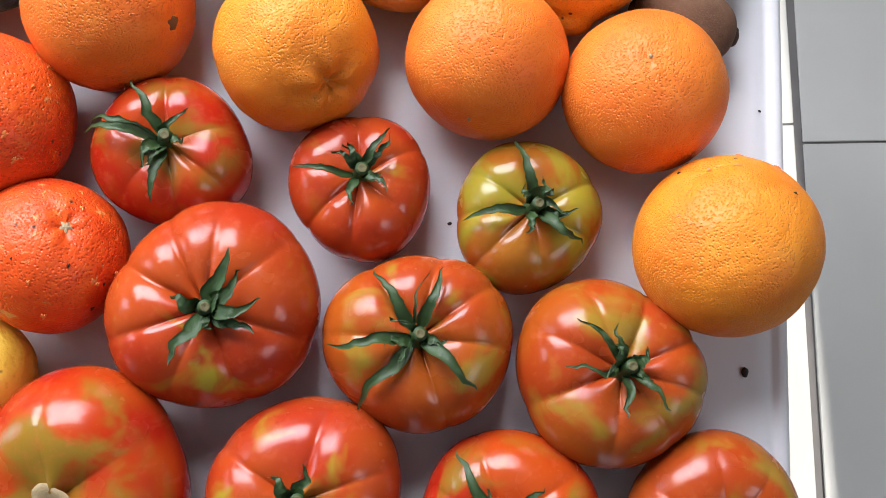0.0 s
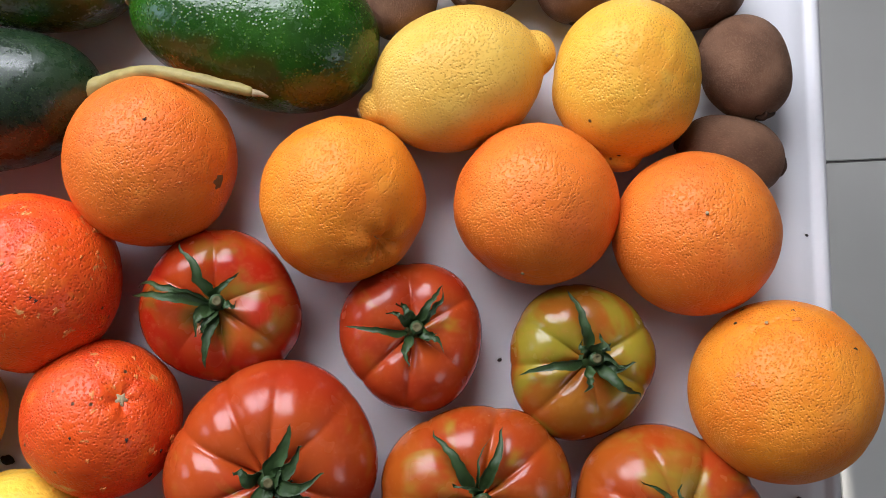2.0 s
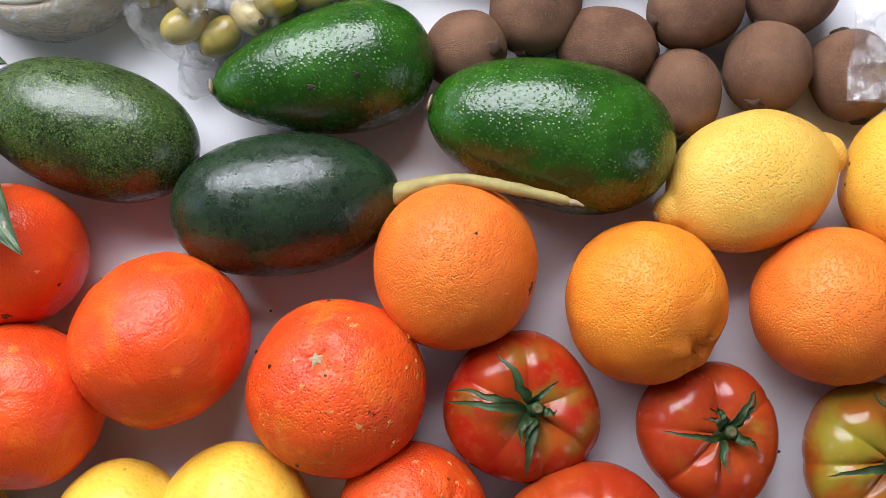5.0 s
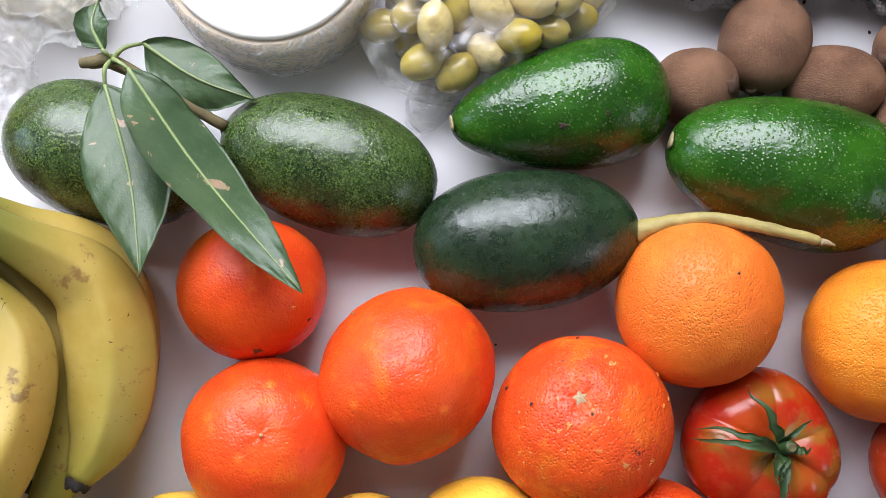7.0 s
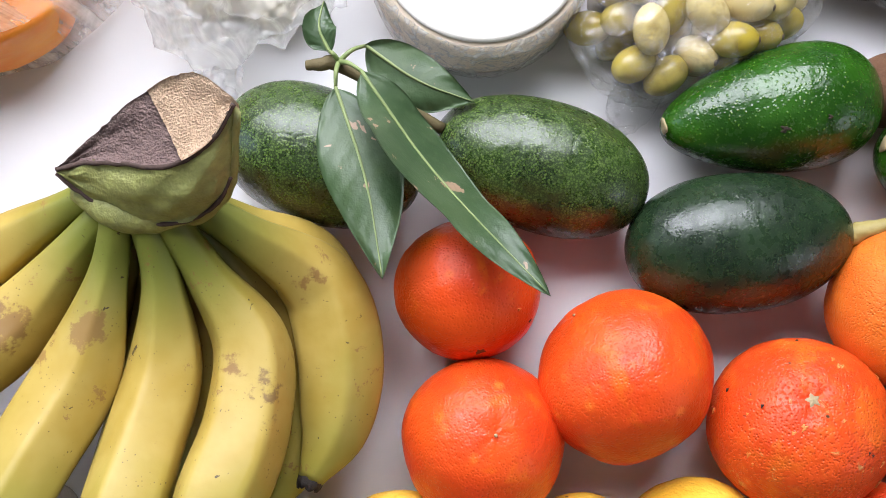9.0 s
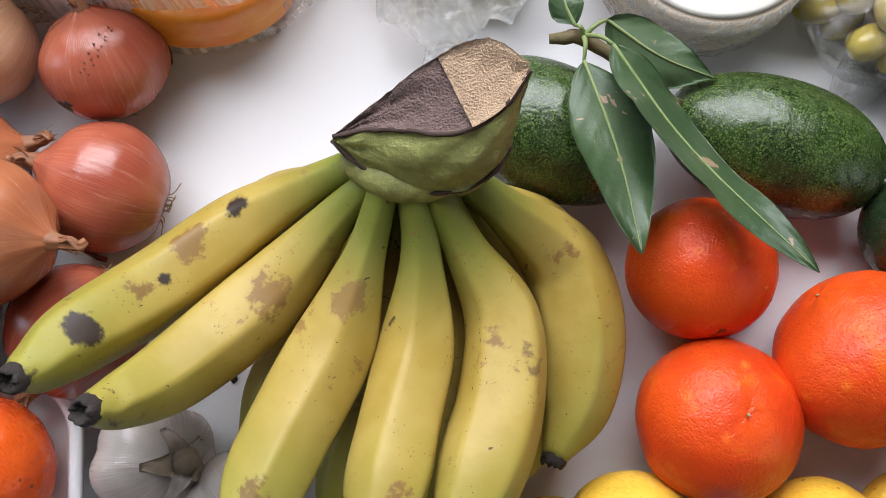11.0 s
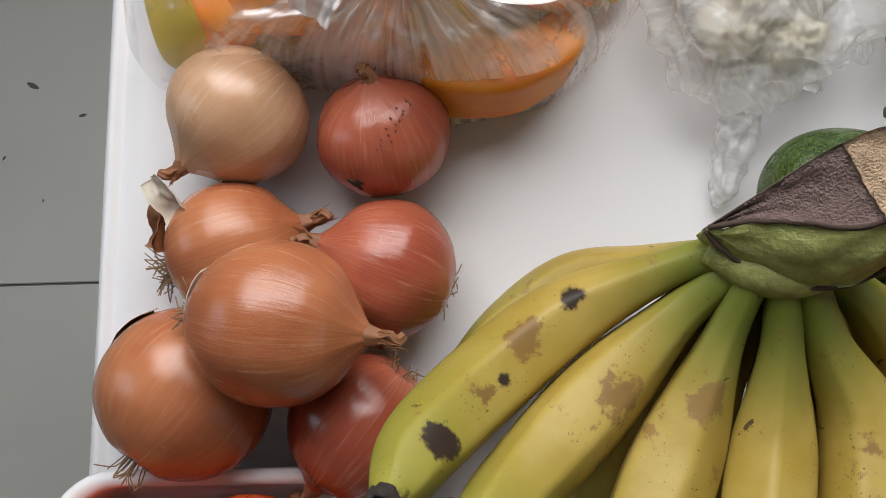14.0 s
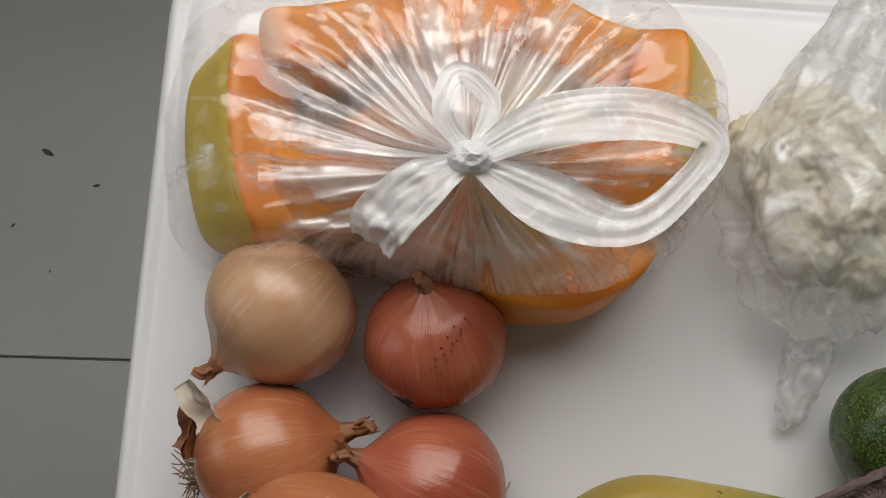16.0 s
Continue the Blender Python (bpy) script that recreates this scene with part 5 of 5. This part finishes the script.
# ---- cheese wheel ----
RIND = plain("cheese_rind", (0.66, 0.56, 0.43), 0.6, 0.15, 40, 300, 0.3)
CHEESE = plain("white_cheese", (0.84, 0.80, 0.73), 0.5, 0.05, 30, 300, 0.15)
cheese = thing("cheese_wheel", pose(-0.228, 0.273, 0), "white cheese wheel in cling wrap", "cheese")
prof = [(0.002, 0.0005), (0.050, 0.0005), (0.0555, 0.004), (0.0575, 0.014), (0.0580, 0.038), (0.0575, 0.046), (0.055, 0.0495)]


piece("rind", turned(prof, 72, 0.01), RIND, cheese, "beige cheese rind")
piece("cheese_top", turned([(0.0530, 0.0497), (0.0532, 0.0510), (0.051, 0.0520), (0.02, 0.0522), (0.001, 0.0522)]), CHEESE, cheese, "smooth white cheese face")
wrap_geo = turned([(0.0585, 0.003), (0.0592, 0.014), (0.0595, 0.03), (0.0592, 0.046), (0.0578, 0.0515), (0.0560, 0.0530)], 120, 0.02, 3.0)
piece("wrap", (wrap_geo[0], wrap_geo[1][:-2]), FILM_WRAP, cheese, "wrinkled clear cling wrap")

# ---- bag of olives ----
m = Mat("olive_skin", 0.22, Specular_IOR_Level=0.5)
c = m.mix(m.step(m.rand, 0.15, 0.85), (0.38, 0.29, 0.035), (0.64, 0.52, 0.25))
c = m.mix(m.step(m.noise(110, 3), 0.5, 0.72, 0, 0.6), c, (0.22, 0.15, 0.035))
m.colour(c)
m.bump(m.noise(300, 2), 0.15, 0.0005)
OLIVE = m.m
OX, OY = -0.117, 0.243
bag = thing("olive_bag", pose(OX, OY, 0, 0, 0, 26), "clear plastic bag full of green olives", "bag")
piece("film", crumple((0, 0, 0), 0.071, 0.050, 0.035, 0, 3.0, 0.13, 96, 60, -0.86), FILM_CLEAR, bag, at=pose(0, 0, 0.0300))
piece("bag_corner", crumple((0, 0, 0), 0.026, 0.013, 0.011, 0, 5.0, 0.14, 60, 40, -0.8, 1.8), FILM_CLEAR, bag, "crumpled clear corner of the bag", at=pose(-0.047, -0.026, 0.0105, 0, 0, 30))
rng = random.Random(5)
spots, tries = [], 0
while len(spots) < 62 and tries < 9000:
    tries += 1
    x, y, z = rng.uniform(-0.058, 0.058), rng.uniform(-0.040, 0.040), rng.uniform(0.0115, 0.052)
    if (x / 0.062) ** 2 + (y / 0.042) ** 2 + ((z - 0.029) / 0.028) ** 2 > 1:
        continue
    if all((x - a) ** 2 + (y - b) ** 2 + (z - d) ** 2 > 0.0172 ** 2 for a, b, d in spots):
        spots.append((x, y, z))


def olive_form(a, v):
    p = math.pi * v
    return (0.0092 * math.sin(p) * math.cos(a), 0.0092 * math.sin(p) * math.sin(a), 0.0128 * math.cos(p) + 0.0006 * math.exp(-(p / 0.2) ** 2))


PIT = plain("olive_pit_hole", (0.12, 0.07, 0.03), 0.6, 0.4, 200, 700, 0.3)
first = None
for x, y, z in spots:
    at = pose(OX, OY, 0, 0, 0, 26) @ pose(x, y, z, rng.uniform(40, 130), rng.uniform(-40, 40), rng.uniform(0, 360))
    if first is None:
        first = thing("olive", at, "green olive inside the clear plastic bag", "olive", "olives in the bag")
        piece("olive_flesh", shell(olive_form, 24, 16), OLIVE, first)
        piece("stem_dimple", shell(lambda a, v: (0.0018 * math.sin(math.pi * v) * math.cos(a), 0.0018 * math.sin(math.pi * v) * math.sin(a), 0.0132 + 0.0004 * math.cos(math.pi * v)), 10, 6), PIT, first)
    else:
        copy_thing(first, at)

# ---- dark bag and a scrap of film ----
m = Mat("black_plastic", 0.16, Specular_IOR_Level=0.6)
m.colour(m.mix(m.noise(60, 3), (0.008, 0.008, 0.010), (0.03, 0.03, 0.036)))
m.bump(m.noise(120, 4, warp=1.0), 0.6, 0.002)
BLACK = m.m
dark = thing("dark_plastic_bag", pose(0.022, 0.283, 0), "crumpled black and clear plastic bag", "bag")
piece("black_liner", crumple((0, 0, 0), 0.072, 0.047, 0.032, 0, 7.0, 0.30, 110, 70, -0.8, 3.0), BLACK, dark, "glossy black crumpled liner", at=pose(0, 0, 0.026))
piece("clear_outer", crumple((0, 0, 0), 0.077, 0.053, 0.036, 0, 8.0, 0.24, 110, 70, -0.76, 3.2), FILM_CLEAR, dark, "clear crumpled outer film", at=pose(0, 0, 0.0275))
dark2 = thing("dark_plastic_bag", pose(0.110, 0.264, 0, 0, 0, 10), "crumpled black and clear plastic bag", "bag")
piece("black_liner", crumple((0, 0, 0), 0.040, 0.040, 0.028, 0, 9.0, 0.34, 90, 60, -0.8, 3.0), BLACK, dark2, "glossy black crumpled liner", at=pose(0, 0, 0.0225))
piece("clear_outer", crumple((0, 0, 0), 0.045, 0.045, 0.032, 0, 10.0, 0.26, 90, 60, -0.76, 3.2), FILM_CLEAR, dark2, "clear crumpled outer film", at=pose(0, 0, 0.0245))


def scrap(u, v):
    x, y = (u - 0.5) * 0.036, (v - 0.5) * 0.075
    z = 0.006 * nz(u * 3, v * 5, 1) + 0.004 * abs(nz(u * 7, v * 9, 4)) + 0.006 * math.cos((u - 0.5) * 3) - 0.004
    return (x + 0.006 * nz(v * 4, 2, 2), y, z)


sc = piece("plastic_scrap", thick(sheet(scrap, 30, 50), 0.0004), FILM_CLEAR, at=pose(0.196, 0.168, 0.0475, 4, 0, -12))
tagged(sc, "crinkled clear plastic scrap lying on kiwis", "plastic")

# ---- pumpkin in a knotted bag ----
m = Mat("pumpkin_flesh", 0.4)
c = m.mix(m.step(m.noise(35, 3), 0.3, 0.7), (0.82, 0.225, 0.014), (0.86, 0.33, 0.035))
c = m.mix(m.step(m.noise(1, 3, v=m.stretch(m.own, (60, 60, 300))), 0.5, 0.75, 0, 0.3), c, (0.86, 0.46, 0.12))
m.colour(c)
m.bump(m.noise(220, 3), 0.3, 0.001)
FLESH = m.m
SKIN = plain("pumpkin_skin", (0.82, 0.57, 0.06), 0.4, 0.25, 40, 300, 0.2)


def pumpkin_slice(at, length, height, depth, bend, label):
    """A curved slice: its skin on the outer (y minus) side."""
    ob = thing("pumpkin_slice", at, label, "pumpkin", "pumpkin slices in the bag")

    def form(a, v):
        s = -math.cos(math.pi * v)
        x = s * length / 2
        end = max(0.0, 1 - abs(s) ** 9) ** 0.5
        cx, cz = math.cos(a), math.sin(a)
        e = (abs(cx) ** 9 + abs(cz) ** 9) ** (-1 / 9)
        y = cx * e * depth / 2 * end + bend * (s * s - 0.4)
        return (x, y + 0.001 * nz(x * 60, a, 1), cz * e * height / 2 * end)
    piece("flesh", shell(form, 72, 44), FLESH, ob)

    def rind(u, v):
        s = (u - 0.5) * 1.9
        end = max(0.0, 1 - abs(s) ** 9) ** 0.5
        zn = (v - 0.5) * 1.88
        return (s * length / 2, -depth / 2 * end * (1 - abs(zn) ** 9) ** (1 / 9) - 0.0008 + bend * (s * s - 0.4), zn * height / 2 * end)
    v, f = sheet(rind, 30, 12)
    n = len(v)
    vv = [Vector(p) for p in v] + [Vector(p) + Vector((0, 0.003, 0)) for p in v]
    piece("rind", (vv, f + [tuple(reversed([i + n for i in q])) for q in f]), SKIN, ob, "yellow-green pumpkin rind")
    return ob


pumpkin_slice(pose(-0.488, 0.2590, 0.0290, 10, -7, 188), 0.098, 0.032, 0.030, -0.022, "curved orange pumpkin slice at the bag's mouth")
pumpkin_slice(pose(-0.628, 0.316, 0.0345, -34, 0, -84), 0.100, 0.058, 0.034, 0.008, "yellow-skinned pumpkin slice standing in the bag")
pumpkin_slice(pose(-0.585, 0.304, 0.0350, 35, 0, -8), 0.060, 0.062, 0.034, 0.006, "orange pumpkin chunk in the plastic bag")
pumpkin_slice(pose(-0.584, 0.359, 0.0400, 6, 6, 12), 0.072, 0.078, 0.030, 0.006, "orange pumpkin chunk in the plastic bag")
pumpkin_slice(pose(-0.528, 0.358, 0.0450, 70, 0, 20), 0.060, 0.050, 0.066, 0.004, "thick orange pumpkin chunk in the plastic bag")
pumpkin_slice(pose(-0.520, 0.280, 0.0340, -40, 0, 94), 0.044, 0.064, 0.038, 0.004, "yellow-skinned pumpkin chunk under the knot")
pumpkin_slice(pose(-0.468, 0.306, 0.0330, 28, 0, -16), 0.076, 0.056, 0.030, 0.010, "curved orange pumpkin slice in the bag")
pumpkin_slice(pose(-0.436, 0.326, 0.0320, -28, 0, 78), 0.080, 0.054, 0.030, 0.008, "yellow-skinned pumpkin slice in the bag")
pumpkin_slice(pose(-0.555, 0.330, 0.0300, 20, 0, 40), 0.060, 0.056, 0.036, 0.006, "yellow-skinned pumpkin chunk in the plastic bag")
pumpkin_slice(pose(-0.500, 0.325, 0.0300, -50, 0, 150), 0.056, 0.056, 0.036, 0.006, "orange pumpkin chunk in the plastic bag")
pumpkin_slice(pose(-0.604, 0.290, 0.0200, -30, 0, 2), 0.060, 0.034, 0.026, 0.004, "flat orange pumpkin chunk in the bag")
pumpkin_slice(pose(-0.478, 0.364, 0.0310, 10, 0, -30), 0.066, 0.054, 0.030, 0.006, "orange pumpkin chunk in the plastic bag")

KNOT = Vector((-0.528, 0.290, 0.108))
OUTLINE = [(-0.402, 0.300), (-0.404, 0.352), (-0.434, 0.388), (-0.530, 0.397), (-0.622, 0.394), (-0.660, 0.380), (-0.672, 0.330), (-0.666, 0.268), (-0.642, 0.257), (-0.580, 0.262), (-0.540, 0.244), (-0.506, 0.236), (-0.462, 0.242), (-0.428, 0.268)]


def reach(a):
    """Distance from the knot to the bag's outline in the direction a."""
    d = Vector((math.cos(a), math.sin(a)))
    best = 0.02
    for p, q in zip(OUTLINE, OUTLINE[1:] + OUTLINE[:1]):
        px, py, qx, qy = p[0] - KNOT.x, p[1] - KNOT.y, q[0] - KNOT.x, q[1] - KNOT.y
        ex, ey = qx - px, qy - py
        den = d.x * ey - d.y * ex
        if abs(den) < 1e-9:
            continue
        t, s = (px * ey - py * ex) / den, (px * d.y - py * d.x) / den
        if t > 0 and -1e-6 <= s <= 1 + 1e-6:
            best = max(best, t)
    return best


sack = thing("knotted_bag", Matrix.Translation((KNOT.x, KNOT.y, 0)), "milky plastic bag knotted over pumpkin slices", "bag")
NA, NR = 260, 44
REACH = [reach(2 * math.pi * i / NA) for i in range(NA)]
REACH = [sum(REACH[(i + k) % NA] for k in range(-4, 5)) / 9 for i in range(NA)]


def sack_point(i, j):
    a, s = 2 * math.pi * i / NA, 0.03 + 0.97 * j / NR
    c, d = math.cos(a), math.sin(a)
    tall = 0.088 - 0.034 * max(0.0, -d) * s
    z = tall * (1 - s ** 6.5) ** 0.6 + 0.020 * math.exp(-(s / 0.14) ** 2) + 0.0015
    pleat = nz(c * 9, d * 9, 3.0) + 0.6 * nz(c * 22, d * 22, 8.0)
    z += 0.013 * pleat * math.exp(-(s / 0.5) ** 2) * min(1, s * 7)
    z += (0.006 * nz(c * s * 7, d * s * 7, 5) + 0.004 * abs(nz(c * s * 16, d * s * 16, 9))) * s * (1 - s ** 6)
    r = REACH[i] * s * (1 + 0.012 * nz(c * 8, d * 8, 2) * s)
    return (r * c, r * d, max(z, 0.0012))


sv = [sack_point(i, j) for j in range(NR + 1) for i in range(NA)]
sf = [(j * NA + i, (j + 1) * NA + i, (j + 1) * NA + (i + 1) % NA, j * NA + (i + 1) % NA) for j in range(NR) for i in range(NA)]
piece("bag_film", (sv, sf), FILM_BAG, sack, "thin milky wrinkled film")


def ribbon(pts, widths, seed, name, label):
    """A crumpled strip of film along pts."""
    path = spline([(*p, w) for p, w in zip(pts, widths)], 60)

    def g(u, v):
        k = v * 60
        i = min(int(k), 59)
        q = path[i] * (1 - (k - i)) + path[i + 1] * (k - i)
        d = Vector((path[min(i + 1, 60)] - path[i])[:3]).normalized()
        side = d.cross(Vector((0, 0.15, 1))).normalized()
        up = side.cross(d)
        s = (u - 0.5) * 2
        curl = 0.22 * s * s + 0.22 * nz(u * 4, v * 7, seed) + 0.14 * nz(u * 14, v * 5, seed + 3)
        return Vector(q[:3]) + side * s * q[3] + up * q[3] * (curl - 0.2)
    return piece(name, sheet(g, 22, 90), FILM_KNOT, sack, label)


def off(x, y, z):
    return (x - KNOT.x, y - KNOT.y, z)


ribbon([off(-0.528, 0.290, 0.112), off(-0.500, 0.302, 0.118), off(-0.462, 0.306, 0.112), off(-0.436, 0.298, 0.106), off(-0.444, 0.282, 0.104), off(-0.468, 0.265, 0.106), off(-0.500, 0.273, 0.114), off(-0.526, 0.288, 0.112)],
       [0.004, 0.010, 0.011, 0.007, 0.006, 0.008, 0.012, 0.004], 1.0, "handle_loop", "white bunched bag handle loop")
ribbon([off(-0.530, 0.289, 0.112), off(-0.545, 0.280, 0.118), off(-0.561, 0.267, 0.114), off(-0.566, 0.259, 0.104)], [0.004, 0.010, 0.012, 0.009], 2.0, "handle_tab", "white bunched bag handle end")
ribbon([off(-0.529, 0.292, 0.112), off(-0.538, 0.306, 0.118), off(-0.532, 0.322, 0.116), off(-0.520, 0.312, 0.112), off(-0.526, 0.293, 0.112)], [0.003, 0.004, 0.005, 0.004, 0.003], 3.0, "handle_loop", "small white bag handle loop")
knot_geo = crumple((0, 0, 0), 0.0080, 0.0062, 0.0070, 0, 4.0, 0.16, 48, 32, -1.5, 1.5)
piece("knot", knot_geo, KNOT_TIGHT, sack, "tight white plastic knot", at=pose(0, 0, 0.113))

# ---- pale bag beside it ----
pale = thing("crumpled_bag", pose(-0.352, 0.306, 0), "crumpled hazy plastic bag with pale food", "bag")
def pouch(a, v):
    """A slack pouch: wide at the foot, drawn to a flat fin at the far end, with ridged creases."""
    p = math.pi * v
    d = Vector((math.sin(p) * math.cos(a), math.sin(p) * math.sin(a), math.cos(p)))
    k = 1.0 + 0.10 * math.cos(3 * a + 0.6) * math.sin(p)
    for o, g in ((1.6, 0.26), (3.6, 0.12), (8.0, 0.035)):
        k += g * (0.42 - 1.5 * abs(noise.noise(d * o + Vector((61.2, 27.6, 12.0)) * o)))
    y = d.y * 0.074 * k
    pinch = 1 - 0.45 * min(1.0, max(0.0, y / 0.07))
    z = d.z * 0.046 * k
    return (d.x * 0.058 * k * pinch + 0.28 * max(0.0, y), y, max(z, -0.0315))


piece("bag_film", shell(pouch, 180, 120), FILM_WHITE, pale, "hazy crumpled film", at=pose(0, 0, 0.0335))
tail = [(-0.014, -0.058, 0.022, 0.013), (-0.014, -0.072, 0.020, 0.008), (-0.019, -0.092, 0.012, 0.010), (-0.026, -0.114, 0.008, 0.006), (-0.030, -0.122, 0.006, 0.002)]
piece("bag_tail", tube(tail, 60, 40, lambda w, s: 1 + 0.35 * math.cos(5 * w + 9 * s) * nz(math.cos(w), math.sin(w), s * 6) + 0.3 * nz(math.cos(w) * 3, math.sin(w) * 3, s * 12)), FILM_WHITE, pale, "twisted tail of plastic film")
PALE_FOOD = plain("pale_food", (0.78, 0.72, 0.56), 0.6, 0.3, 90, 500, 0.5, 0.001)
rng = random.Random(11)
for k in range(11):
    a, q = k * 2.4, 0.010 + 0.0026 * k
    piece_geo = crumple((0, 0, 0), 0.0165, 0.0145, 0.012, 0, 20 + k, 0.4, 40, 28, -1.2, 3.2)
    lump = piece("cauliflower_floret", piece_geo, PALE_FOOD, at=pose(-0.354 + q * math.cos(a), 0.302 + 1.2 * q * math.sin(a), 0.014 + rng.uniform(0, 0.014) * (1 - k / 14)))
    tagged(lump, "pale cream floret inside the hazy bag", "vegetable", "florets in the bag")

# ---- crumbs on the table ----
CRUMB = plain("dark_crumb", (0.03, 0.022, 0.016), 0.8, 0.4, 300, 900, 0.4)
for k, (x, y, r) in enumerate([(0.275, -0.125, 0.0016), (0.296, 0.01, 0.0006), (0.130, -0.040, 0.0008), (0.058, 0.232, 0.0008), (0.092, 0.212, 0.0007), (-0.127, -0.068, 0.0022), (-0.130, 0.060, 0.0005), (-0.492, 0.060, 0.0016)]):
    cr = piece("crumb", crumple((0, 0, 0), r, r * 1.4, r * 0.7, 0, 40 + k, 0.4, 12, 8, -0.9, 2.0), CRUMB, at=pose(x, y, r * 0.6, 0, 0, k * 50))
    tagged(cr, "tiny dark crumb on the white table", "crumb", "crumbs on the table")

FLOOR_DIRT = plain("floor_dirt", (0.10, 0.095, 0.09), 0.9, 0.3, 60, 500, 0.2)
for k, (x, y, r) in enumerate([(-1.050, 0.515, 0.007), (-0.985, 0.470, 0.004), (-1.09, 0.42, 0.003), (-1.04, 0.36, 0.002)]):
    sm = piece("floor_smudge", shell(lambda a, v: (r * math.sin(math.pi * v) * math.cos(a) * (1 + 0.3 * math.cos(2 * a)), 0.5 * r * math.sin(math.pi * v) * math.sin(a), 0.0004 * math.cos(math.pi * v)), 20, 6), FLOOR_DIRT, at=pose(x, y, FLOOR_Z + 0.0005, 0, 0, -30 + 40 * k))
    tagged(sm, "small dark smudge on the pale floor tile", "smudge", "smudges on the floor")

# ---- floor tiles ----
floor_ob = bpy.data.objects["floor"]


def cut_tile(m4):
    """A tile trimmed along the walls, in its own space; None where nothing is left."""
    bm = box_bm(0.0015, TILE_W - 0.0015, 0.0015, TILE_W - 0.0015, -0.004, 0.0)
    back = m4.inverted()
    for place, out in (((X0 + 0.002, 0, 0), (-1, 0, 0)), ((X1 - 0.002, 0, 0), (1, 0, 0)), ((0, Y0 + 0.002, 0), (0, -1, 0)), ((0, Y1 - 0.002, 0), (0, 1, 0))):
        bmesh.ops.bisect_plane(bm, geom=bm.verts[:] + bm.edges[:] + bm.faces[:], plane_co=back @ Vector(place), plane_no=back.to_3x3() @ Vector(out), clear_outer=True)
        edges = [e for e in bm.edges if e.is_boundary]
        if edges:
            bmesh.ops.holes_fill(bm, edges=edges)
    if len(bm.faces) < 4:
        bm.free()
        return None
    me = bpy.data.meshes.new("tile")
    bm.to_mesh(me)
    bm.free()
    me.materials.append(TILE)
    return me


for m4 in TILES:
    corners = [m4 @ Vector((x, y, 0)) for x in (0, TILE_W) for y in (0, TILE_W)]
    whole = all(X0 < p.x < X1 and Y0 < p.y < Y1 for p in corners)
    me = tile_me if whole else cut_tile(m4)
    if me is not None:
        ob = new("tile", me)
        ob.parent = floor_ob
        ob.matrix_basis = m4
